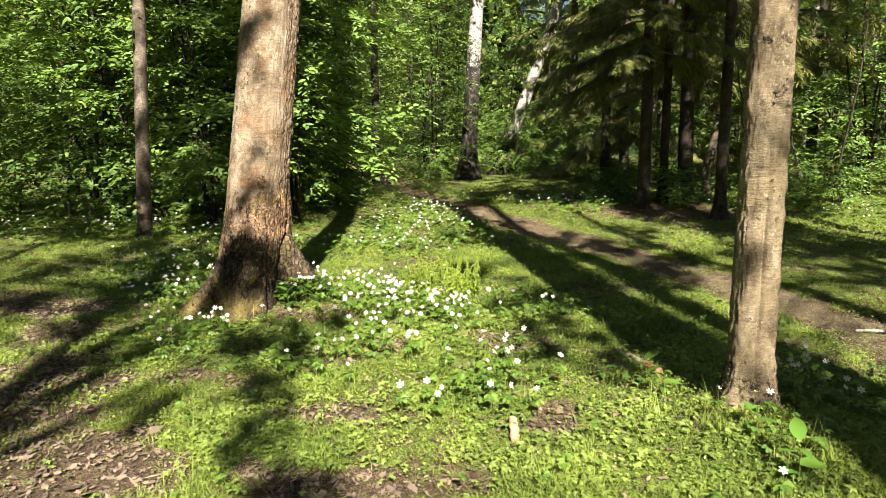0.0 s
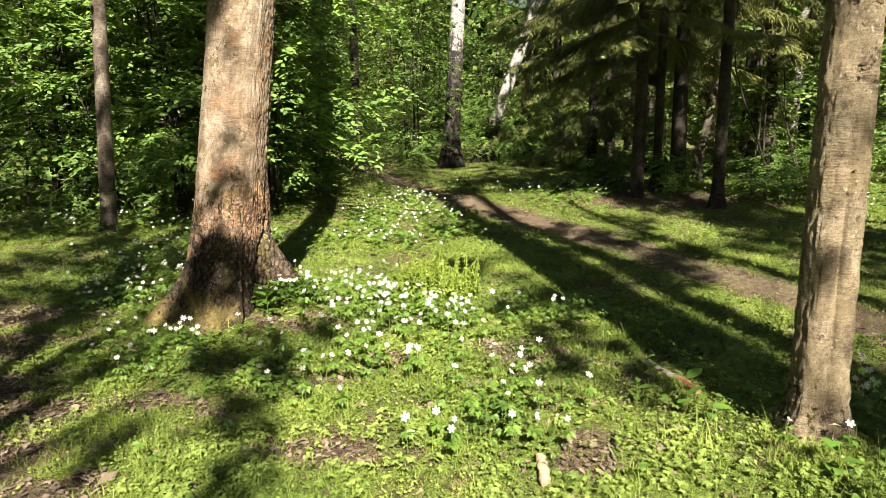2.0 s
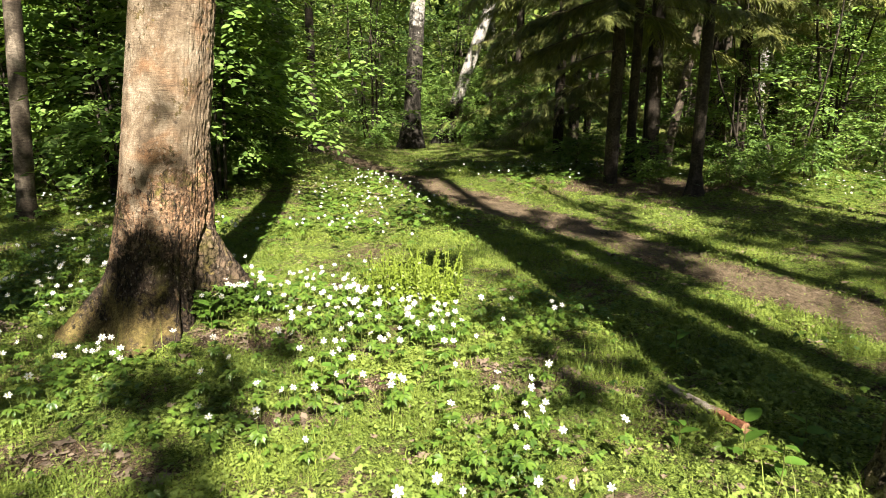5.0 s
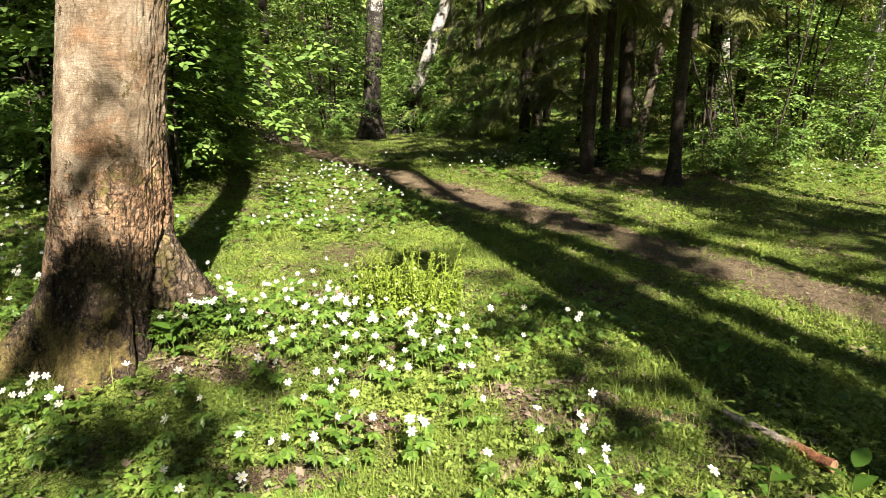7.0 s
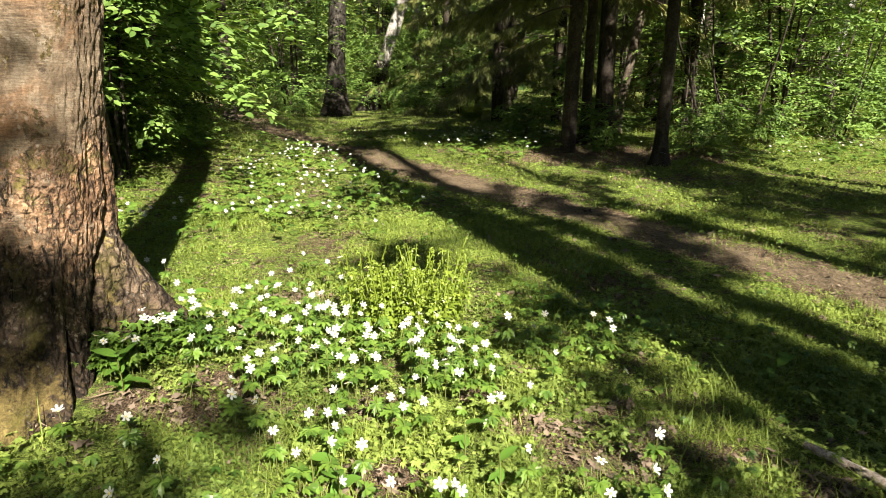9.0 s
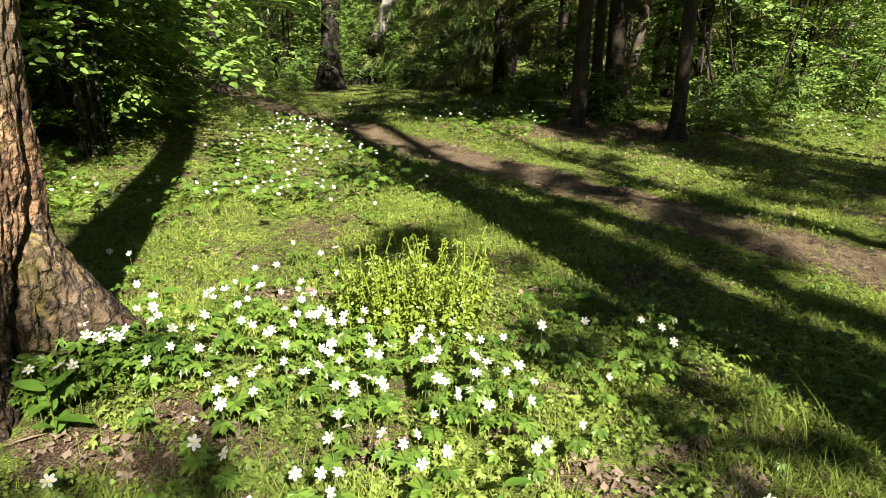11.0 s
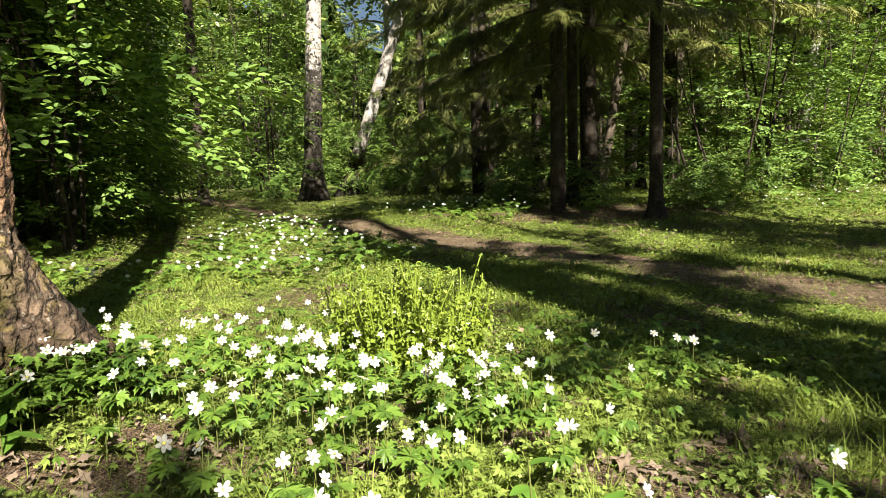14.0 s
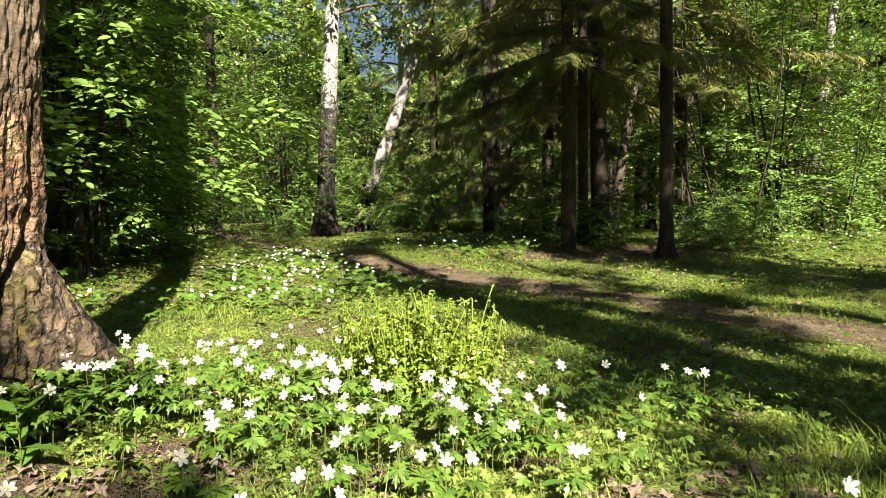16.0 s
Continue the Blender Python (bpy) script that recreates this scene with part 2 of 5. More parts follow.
SOIL = floor_material()
DIRT = soil_material("path_dirt", ((0.10, 0.076, 0.048), (0.175, 0.131, 0.083), (0.23, 0.175, 0.112), (0.35, 0.275, 0.18)), 2.6, 1.0)
GRASS = leaf_material("grass", (0.044, 0.08, 0.012), (0.292, 0.37, 0.07), 0.30, 0.6, 0.2)
HERB = leaf_material("herb_leaf", (0.048, 0.092, 0.015), (0.30, 0.385, 0.085), 0.3, 0.5, 0.3)
ANEM = leaf_material("anemone_leaf", (0.024, 0.066, 0.011), (0.164, 0.266, 0.038), 0.26)
STEM = leaf_material("herb_stem", (0.10, 0.15, 0.03), (0.18, 0.16, 0.06), 0.15)
FERN = leaf_material("young_fern", (0.10, 0.155, 0.016), (0.275, 0.355, 0.048), 0.3)
BROAD = leaf_material("broad_leaf", (0.06, 0.145, 0.02), (0.14, 0.26, 0.035), 0.3, 0.55, 0.3)
SHRUB = leaf_material("shrub_leaf", (0.034, 0.08, 0.014), (0.205, 0.325, 0.065), 0.28, 0.55, 0.3)
CANOPY = leaf_material("canopy_leaf", (0.041, 0.079, 0.016), (0.226, 0.294, 0.062), 0.28)
NEEDLE = leaf_material("spruce_needles", (0.026, 0.040, 0.015), (0.225, 0.24, 0.065), 0.13, 0.5, 0.3)
DRY = leaf_material("dry_leaf", (0.042, 0.033, 0.025), (0.30, 0.23, 0.17), 0.08, 0.85, 0.1)
PETAL = leaf_material("petal", (0.46, 0.48, 0.45), (0.57, 0.57, 0.56), 0.3, 0.6)
STAMEN = plain("stamen", (0.60, 0.52, 0.14), 0.8, 0.2, 300)
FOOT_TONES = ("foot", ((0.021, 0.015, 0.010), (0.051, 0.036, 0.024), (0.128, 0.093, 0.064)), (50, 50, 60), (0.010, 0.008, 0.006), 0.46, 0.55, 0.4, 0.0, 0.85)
RIDGE_TONES = ("ridge", ((0.06, 0.036, 0.021), (0.17, 0.10, 0.057), (0.33, 0.21, 0.125)), (36, 36, 44), (0.016, 0.011, 0.008), 0.47, 0.0, 0.3, 0.0, 0.65)
MOSS_TONES = ("moss", ((0.035, 0.028, 0.012), (0.10, 0.075, 0.028), (0.19, 0.15, 0.055)), (60, 60, 60), (0.014, 0.011, 0.007), 0.40, 0.9)
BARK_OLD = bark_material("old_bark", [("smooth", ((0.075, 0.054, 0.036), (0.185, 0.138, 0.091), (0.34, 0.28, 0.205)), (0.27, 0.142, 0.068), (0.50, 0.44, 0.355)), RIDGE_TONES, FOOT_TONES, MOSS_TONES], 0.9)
BARK_TAN = bark_material("tan_bark", [("smooth", ((0.075, 0.056, 0.034), (0.185, 0.145, 0.089), (0.345, 0.28, 0.187)), (0.215, 0.17, 0.09), (0.46, 0.40, 0.30)), FOOT_TONES], 1.0)
BARK_DARK = bark_material("dark_bark", [("", ((0.018, 0.014, 0.011), (0.036, 0.029, 0.022), (0.075, 0.06, 0.046)), (30, 30, 40), (0.015, 0.012, 0.009), 0.40)], 0.8)
BARK_GREY = bark_material("grey_bark", [("", ((0.024, 0.019, 0.014), (0.065, 0.051, 0.037), (0.18, 0.15, 0.115)), (18, 18, 60), (0.03, 0.025, 0.02), 0.38)], 0.6)
BIRCH_W = bark_material("birch_bark", [("", ((0.16, 0.145, 0.125), (0.31, 0.29, 0.265), (0.40, 0.38, 0.35)), (5, 5, 40), (0.03, 0.026, 0.022), 0.44, 0.0, 0.0, 0.85), ("foot", ((0.010, 0.008, 0.006), (0.022, 0.019, 0.015), (0.075, 0.066, 0.055)), (20, 20, 30), (0.006, 0.005, 0.004), 0.45)], 0.8)
BARK_LOG = bark_material("log_bark", [("", ((0.13, 0.085, 0.06), (0.36, 0.30, 0.25), (0.50, 0.45, 0.39)), (30, 30, 30), (0.05, 0.03, 0.02), 0.42), ("rot", ((0.06, 0.025, 0.015), (0.20, 0.085, 0.045), (0.36, 0.18, 0.10)), (60, 60, 60), (0.03, 0.015, 0.01), 0.44)], 0.9)
TWIG = plain("twig_bark", (0.075, 0.055, 0.038), 0.85)
RAW_WOOD = plain("raw_wood", (0.36, 0.25, 0.15), 0.8, 0.35, 60)
ROTTEN = plain("rotten_wood", (0.24, 0.13, 0.07), 0.9, 0.5, 90)
# near-black greens: the shade deep in the wood is part of this colour
SHADED_BACK = soil_material("far_foliage", ((0.010, 0.022, 0.006), (0.022, 0.045, 0.010), (0.04, 0.075, 0.014), (0.07, 0.11, 0.02)), 0.5)


# ---------------------------------------------------------------- building blocks
rng = np.random.default_rng(11)


def mesh(name, V, faces, materials, smooth=True, zones=None):
    """A mesh from arrays: V (n, 3) and a list of face arrays, each of one corner count."""
    me = bpy.data.meshes.new(name)
    V = np.asarray(V, np.float32)
    faces = [np.asarray(f, np.int32) for f in faces if len(f)]
    loops = np.concatenate([f.ravel() for f in faces])
    size = np.concatenate([np.full(len(f), f.shape[1], np.int32) for f in faces])
    me.vertices.add(len(V))
    me.vertices.foreach_set("co", V.ravel())
    me.loops.add(len(loops))
    me.loops.foreach_set("vertex_index", loops)
    me.polygons.add(len(size))
    me.polygons.foreach_set("loop_start", np.concatenate([[0], np.cumsum(size)[:-1]]).astype(np.int32))
    me.polygons.foreach_set("loop_total", size)
    if smooth:
        me.polygons.foreach_set("use_smooth", np.ones(len(size), bool))
    for m in materials if isinstance(materials, (list, tuple)) else [materials]:
        me.materials.append(m)
    for zone, values in (zones or {}).items():
        me.attributes.new(zone, "FLOAT", "POINT").data.foreach_set("value", np.asarray(values, np.float32))
    me.update(calc_edges=True)
    return me


def part(name, me, parent=None, label=""):
    ob = new(name, me)
    if parent:
        ob.parent = parent
    if label:
        ob["label"] = label
    return ob


def thing(name, x, y, z, label, category, group="", kind=""):
    ob = new(name)
    ob.matrix_world = pose(x, y, z)
    ob.empty_display_size = 0.1
    return tagged(ob, label, category, group, kind)


def smooth01(v):
    v = np.clip(v, 0, 1)
    return v * v * (3 - 2 * v)


def bumps(x, y):
    """Small uneven swells of the ground."""
    return 0.016 * np.sin(2.1 * x + 0.7 * y + 0.6) * np.sin(1.3 * y - 0.8 * x) + 0.010 * np.sin(4.7 * x - 1.9 * y) * np.sin(3.9 * y + 2.2 * x + 1)


TRAIL = np.array([(-6.5, 27), (-4.6, 21.5), (-2.95, 17.0), (-2.25, 15.3), (-1.65, 13.9), (-1.08, 12.8), (-0.5, 11.6), (0.0, 10.5), (0.66, 9.5), (1.2, 8.55), (1.6, 7.8), (1.92, 7.1), (2.15, 6.5), (2.38, 5.95), (2.59, 5.5), (2.76, 5.05), (2.90, 4.55), (3.0, 4.05), (3.37, 3.2), (4.2, 1.4), (6, -2), (9, -8)])


def trail_far(x, y):
    """The distance to the middle of the trodden path."""
    x, y = np.asarray(x, float), np.asarray(y, float)
    best = np.full(x.shape, 1e9)
    for (ax, ay), (bx, by) in zip(TRAIL[:-1], TRAIL[1:]):
        dx, dy = bx - ax, by - ay
        k = np.clip(((x - ax) * dx + (y - ay) * dy) / (dx * dx + dy * dy), 0, 1)
        best = np.minimum(best, np.hypot(x - ax - k * dx, y - ay - k * dy))
    return best


def gz(x, y):
    """The height of the ground."""
    x, y = np.asarray(x, float), np.asarray(y, float)
    z = bumps(x, y)
    z = z + 0.15 * smooth01((-x - 0.6) / 2.6) * smooth01((y - 2.5) / 2.5)
    z = z + 0.17 * smooth01((y - 8.8) / 2.6) * smooth01((x + 1.5) / 2.5) + 0.10 * smooth01((y - 8) / 8) * smooth01((1 - x) / 3)
    z = z + 0.05 * np.exp(-((x + 0.97) ** 2 + (y - 4.58) ** 2) / 0.35)
    z = z + 0.11 * np.exp(-((x + 0.75) ** 2 + (y - 4.8) ** 2) / 0.25) + 0.03 * np.exp(-((x + 0.1) ** 2) / 0.5 - (y - 4.6) ** 2 / 0.8)
    z = z - 0.035 * np.exp(-((trail_far(x, y) / 0.34) ** 2)) + 0.085 * np.exp(-((x - 1.72) ** 2 + (y - 3.22) ** 2) / 0.13)
    return z


def g1(x, y):
    return float(gz(np.array([x]), np.array([y]))[0])


def tube(points, radii, seg=8, closed=True):
    """Rings round a line of points. Returns V and quads."""
    P, R = np.asarray(points, float), np.asarray(radii, float)
    T = np.gradient(P, axis=0)
    T /= np.linalg.norm(T, axis=1)[:, None]
    ref = np.where(np.abs(T[:, 2:3]) > 0.8, [[1.0, 0, 0]], [[0, 0, 1.0]])
    if np.abs(T[0, 2]) > 0.8:
        ref[:] = (1, 0, 0)
    A = np.cross(T, ref)
    A /= np.linalg.norm(A, axis=1)[:, None] + 1e-9
    B = np.cross(T, A)
    th = np.linspace(0, 2 * np.pi, seg, endpoint=False)
    V = P[:, None] + R[:, None, None] * (np.cos(th)[None, :, None] * A[:, None] + np.sin(th)[None, :, None] * B[:, None])
    n = len(P)
    i, j = np.meshgrid(np.arange(n - 1), np.arange(seg), indexing="ij")
    a, b = i * seg + j, i * seg + (j + 1) % seg
    return V.reshape(-1, 3), np.stack([a, b, b + seg, a + seg], -1).reshape(-1, 4)


def joined(pieces):
    """Several (V, F) as one."""
    V, F, n = [], [], 0
    for v, f in pieces:
        V.append(v)
        F.append(f + n)
        n += len(v)
    return np.concatenate(V), np.concatenate(F)


def unit(v):
    return v / (np.linalg.norm(v, axis=-1, keepdims=True) + 1e-9)


def stamp(TV, TF, place, A, B, C):
    """Copies of a small template, one at each place, its x, y, z laid along A, B, C."""
    n, k = len(place), len(TV)
    V = place[:, None] + TV[None, :, 0:1] * A[:, None] + TV[None, :, 1:2] * B[:, None] + TV[None, :, 2:3] * C[:, None]
    F = TF[None] + (np.arange(n) * k)[:, None, None]
    return V.reshape(-1, 3), F.reshape(-1, TF.shape[1])


def leaves(place, along, normal, length, width, fine):
    """Folded leaves: along is the midrib's way."""
    along = unit(along)
    side = unit(np.cross(along, normal))
    up = np.cross(side, along)
    if fine:
        TV = np.array([(0, 0, 0), (0.42, 0.28, 0.10), (0.36, 0.68, 0.06), (0, 1, -0.10), (-0.36, 0.68, 0.06), (-0.42, 0.28, 0.10)])
        TF = np.array([(0, 1, 2, 3), (0, 3, 4, 5)])
    else:
        TV = np.array([(0, 0, 0), (0.5, 0.45, 0.12), (0, 1, -0.05), (-0.5, 0.45, 0.12)])
        TF = np.array([(0, 1, 2), (0, 2, 3)])
    w, l = np.asarray(width)[:, None], np.asarray(length)[:, None]
    return stamp(TV, TF, place, side * w, along * l, up * w)


def rand_unit(r, n):
    return unit(r.normal(size=(n, 3)))


def spray_leaves(r, at, out, size, per=9, fine=True, droop=0.35):
    """Leafy twigs that start at the given places and grow outwards; leaves stand left and right of the twig."""
    n = len(at)
    axis = unit(out + 0.45 * rand_unit(r, n) + np.array([0, 0, -0.12]))
    side = unit(np.cross(axis, np.array([0, 0, 1.0]) + 0.35 * rand_unit(r, n)))
    up = np.cross(side, axis)
    flat = unit(out * [1, 1, 0])
    P, D, N, L = [], [], [], []
    for k in range(per):
        f = k / (per - 1)
        p = at + axis * (k * size * 0.52) - np.array([0, 0, 1]) * (droop * size * per * 0.5 * f * f)
        s = 1 if k % 2 else -1
        ang = 1.0 - 0.55 * f if k < per - 1 else 0.0
        d = axis * np.cos(ang) + side * (s * np.sin(ang)) + np.array([0, 0, -0.25]) + 0.28 * rand_unit(r, n)
        P.append(p), D.append(d), N.append(0.45 * up + np.array([0, 0, 0.35]) + 0.75 * flat + 0.5 * rand_unit(r, n)), L.append(size * r.uniform(0.65, 1.15, n))
    P, D, N, L = np.concatenate(P), np.concatenate(D), np.concatenate(N), np.concatenate(L)
    return leaves(P, D, N, L, L * r.uniform(0.75, 0.95, len(L)) * (0.62 if fine else 0.6), fine)


def woody(r, height, low, spread, stems, boughs, twigs, size, per=9, fine=True, lean=0.12, girth=0.035, base_spread=0.15):
    """Stems with boughs and leafy twigs. Returns tubes for the wood and leaf faces."""
    wood, at, out = [], [], []
    for s in range(stems):
        th = r.uniform(0, 2 * np.pi)
        b = np.array([np.cos(th), np.sin(th), 0]) * base_spread * r.uniform(0.2, 1) * (stems > 1)
        top = b * 2 + np.array([np.cos(th), np.sin(th), 0]) * lean * height * r.uniform(0.4, 1.4) + np.array([0, 0, height * r.uniform(0.8, 1.0)])
        k = np.linspace(0, 1, 9)[:, None]
        line = b + (top - b) * k + 0.05 * height * np.sin(k * 7 + s) * r.normal(size=3) * [0.25, 0.25, 0] - np.array([0, 0, 0.08]) * (1 - k)
        wood.append(tube(line, girth * (1 - 0.85 * k[:, 0]) * r.uniform(0.8, 1.2), 7))
        for q in range(boughs):
            f = low + (1 - low) * (q + r.uniform(0, 0.9)) / boughs
            i = f * 8
            a = line[int(i)] + (line[min(8, int(i) + 1)] - line[int(i)]) * (i - int(i))
            az = q * 2.4 + r.uniform(-0.5, 0.5) + th
            reach = spread * r.uniform(0.55, 1.1) * (1 - 0.62 * f ** 2)
            way = np.array([np.cos(az), np.sin(az), r.uniform(0.1, 0.5)])
            u = np.linspace(0, 1, 6)[:, None]
            bough = a + way * reach * u - np.array([0, 0, 1]) * reach * 0.42 * u ** 2 + r.normal(size=3) * 0.08 * reach * u
            wood.append(tube(bough[::2] if len(bough) > 9 else bough[[0, 2, 4, 5]], girth * 0.32 * (1 - 0.85 * u[[0, 2, 4, 5], 0]), 3))
            w = r.uniform(0.18, 1.0, twigs) ** 0.8
            idx = w * 5
            lo = np.minimum(idx.astype(int), 4)
            pts = bough[lo] + (bough[lo + 1] - bough[lo]) * (idx - lo)[:, None]
            flank = unit(np.cross(way, [0, 0, 1.0]))
            at.append(pts)
            out.append(unit(way) * 0.7 + flank * r.choice([-1, 1], twigs)[:, None] * r.uniform(0.2, 1, twigs)[:, None] + np.array([0, 0, 0.05]))
    at, out = np.concatenate(at), np.concatenate(out)
    return joined(wood), spray_leaves(r, at, unit(out), size, per, fine)


def leafy_thing(name, label, category, wood, leaf, wood_mat, leaf_mat):
    t = thing(name, 0, 0, 0, label, category)
    part("wood_frame", mesh("wood_frame", wood[0], [wood[1]], wood_mat), t)
    part("foliage", mesh("foliage", leaf[0], [leaf[1]], leaf_mat, smooth=False), t)
    return t


# ---------------------------------------------------------------- ground and path
def within(x, y, spots):
    """How deep the places lie in soft round patches (x, y, rx, ry)."""
    d = np.zeros(len(x))
    for cx, cy, rx, ry in spots:
        d = np.maximum(d, np.exp(-((x - cx) / rx) ** 2 - ((y - cy) / ry) ** 2))
    return d


BARE = [(-1.2, 3.1, 0.45, 0.28), (-1.65, 3.6, 0.35, 0.22), (-2.0, 4.1, 0.35, 0.22), (-0.75, 2.93, 0.35, 0.13), (-0.65, 2.65, 0.75, 0.32), (-1.7, 3.3, 0.7, 0.4), (0.1, 2.45, 0.6, 0.2), (-2.6, 4.5, 0.9, 0.35), (0.75, 4.08, 0.34, 0.10), (-0.42, 4.34, 0.16, 0.08), (0.12, 4.06, 0.22, 0.07), (1.1, 4.1, 0.18, 0.1), (0.55, 3.82, 0.12, 0.08), (-0.15, 3.78, 0.2, 0.08), (-0.75, 3.55, 0.3, 0.12), (1.0, 3.2, 0.14, 0.17), (0.95, 4.22, 0.16, 0.12), (-0.3, 5.55, 0.2, 0.15), (0.0, 3.2, 0.25, 0.14), (3.1, 10.2, 1.6, 0.8), (-0.43, 4.55, 0.14, 0.09), (-0.14, 4.39, 0.16, 0.06), (0.06, 4.40, 0.14, 0.06), (0.44, 4.48, 0.12, 0.06), (0.66, 4.26, 0.22, 0.09), (0.88, 4.35, 0.22, 0.10), (0.58, 4.65, 0.10, 0.06), (-0.28, 4.45, 0.16, 0.08), (-1.0, 2.85, 0.5, 0.2), (-0.52, 3.45, 0.2, 0.08), (0.3, 2.66, 0.4, 0.14), (-0.52, 4.39, 0.24, 0.10), (-0.56, 4.44, 0.15, 0.07), (1.28, 3.92, 0.17, 0.10), (-1.32, 3.42, 0.28, 0.16), (-1.75, 3.9, 0.3, 0.16)]
LATTICE = np.random.default_rng(70).random((64, 64))


def patchy(x, y, scale):
    """Smooth random patches between 0 and 1."""
    x, y = np.asarray(x, float) * scale + 31.7, np.asarray(y, float) * scale + 12.3
    i, j = np.floor(x).astype(int), np.floor(y).astype(int)
    u, v = smooth01(x - i), smooth01(y - j)
    at = lambda a, b: LATTICE[a % 64, b % 64]
    return (at(i, j) * (1 - u) + at(i + 1, j) * u) * (1 - v) + (at(i, j + 1) * (1 - u) + at(i + 1, j + 1) * u) * v


def bare(x, y):
    """Bare patches of soil and litter with ragged edges."""
    return smooth01((within(x, y, BARE) + 0.7 * (patchy(x, y, 6.5) - 0.5) - 0.36) / 0.42)


def stretched(lo, hi, a, b, fine, grow):
    """Coordinates close together between a and b, and ever wider apart outside."""
    mid = list(np.arange(a, b + 1e-6, fine))
    step, x, left = fine, a, []
    while x > lo:
        step *= grow
        x -= step
        left.append(max(x, lo))
    step, x, right = fine, b, []
    while x < hi:
        step *= grow
        x += step
        right.append(min(x, hi))
    return np.array(left[::-1] + mid + right)


gx, gy = stretched(-160, 160, -4, 5, 0.06, 1.09), stretched(-120, 200, 1.5, 11, 0.06, 1.09)
X, Y = np.meshgrid(gx, gy)
Z = gz(X, Y) + rng.normal(0, 0.004, X.shape)
nx = len(gx)
i, j = np.meshgrid(np.arange(len(gy) - 1), np.arange(nx - 1), indexing="ij")
q = i * nx + j
bared = np.maximum(bare(X.ravel(), Y.ravel()), 1 - smooth01((trail_far(X.ravel(), Y.ravel()) - 0.16) / 0.25))
ground = new("ground", mesh("ground", np.stack([X, Y, Z], -1).reshape(-1, 3), [np.stack([q, q + 1, q + nx + 1, q + nx], -1).reshape(-1, 4)], SOIL, zones={"bared": bared}))
tagged(ground, "forest floor of dark soil, moss and old leaves", "ground", kind="structure")

s = np.linspace(0, len(TRAIL) - 1, 420)
k = np.minimum(s.astype(int), len(TRAIL) - 2)
f = (s - k)[:, None]
p0, p1, p2, p3 = (TRAIL[np.clip(k + d, 0, len(TRAIL) - 1)] for d in (-1, 0, 1, 2))
mid = 0.5 * (2 * p1 + (p2 - p0) * f + (2 * p0 - 5 * p1 + 4 * p2 - p3) * f ** 2 + (3 * p1 - p0 - 3 * p2 + p3) * f ** 3)
tang = unit(np.gradient(mid, axis=0))
across = np.stack([-tang[:, 1], tang[:, 0]], -1)
cols = np.linspace(-1, 1, 15)
wide = 0.30 + 0.06 * np.sin(s * 3.1) + 0.04 * np.sin(s * 8.3 + 1) + 0.03 * rng.normal(size=len(s))
wide2 = 0.30 + 0.06 * np.sin(s * 2.7 + 2) + 0.04 * np.sin(s * 9.1) + 0.03 * rng.normal(size=len(s))
taper = 1 - 0.3 * smooth01((7.2 - mid[:, 1]) / 1.4)
wide, wide2 = wide * taper, wide2 * taper
off = np.where(cols[None] < 0, cols[None] * wide[:, None], cols[None] * wide2[:, None])
PX, PY = mid[:, None, 0] + across[:, None, 0] * off, mid[:, None, 1] + across[:, None, 1] * off
PZ = gz(PX, PY) + 0.012 * (1 - cols[None] ** 4) - 0.004 + rng.normal(0, 0.003, PX.shape)
i, j = np.meshgrid(np.arange(len(s) - 1), np.arange(14), indexing="ij")
q = i * 15 + j
path_ob = new("path", mesh("path", np.stack([PX, PY, PZ], -1).reshape(-1, 3), [np.stack([q, q + 15, q + 16, q + 1], -1).reshape(-1, 4)], DIRT))
tagged(path_ob, "trodden path of bare brown earth through the grass", "path", kind="structure")


# ---------------------------------------------------------------- the trees that stand in view
def bark_trunk(axis, radius, top, rings, seg, flare, ridge, seed):
    """A trunk from its foot to its top: axis(z) gives the middle, radius(z) the girth, flare(th, z) the roots, ridge the depth of its bark."""
    zs = np.concatenate([np.linspace(-0.12, 2.4, int(rings * 0.8)), np.linspace(2.42, 3.4, rings - int(rings * 0.8)), np.linspace(3.6, top, 14)])
    th = np.linspace(0, 2 * np.pi, seg, endpoint=False)
    V = np.zeros((len(zs), seg, 3))
    for a, z in enumerate(zs):
        cx, cy = axis(z)
        for b, t in enumerate(th):
            r = radius(z) * (1 + flare(t, z))
            d = Vector((math.cos(t) * 2.2, math.sin(t) * 2.2, z * 0.9 + seed))
            r *= 1 + 0.05 * noise.noise(d)
            if z < 3.5:
                e = Vector((math.cos(t) * 5, math.sin(t) * 5, z * 4.5 + seed))
                f = Vector((math.cos(t) * 17, math.sin(t) * 17, z * 16 + seed))
                bent = noise.noise(e)
                k = r / radius(z)
                far, spots = noise.voronoi(Vector((math.cos(t) * 8.5 * k + 0.5 * bent, math.sin(t) * 8.5 * k, z * 6.0 + seed + 0.6 * bent)))
                plate = noise.noise(spots[0] * 3.7)
                r += ridge(t, z) * (0.15 * bent + 0.35 * plate + 0.40 * noise.noise(f) + 0.40 * noise.noise(f * 2.3) - 1.0 * max(0.0, 0.45 + plate) * max(0.0, 1 - (far[1] - far[0]) / 0.10))
            V[a, b] = (cx + math.cos(t) * r, cy + math.sin(t) * r, z)
    i, j = np.meshgrid(np.arange(len(zs) - 1), np.arange(seg), indexing="ij")
    a, b = i * seg + j, i * seg + (j + 1) % seg
    return V.reshape(-1, 3), np.stack([a, b, b + seg, a + seg], -1).reshape(-1, 4)


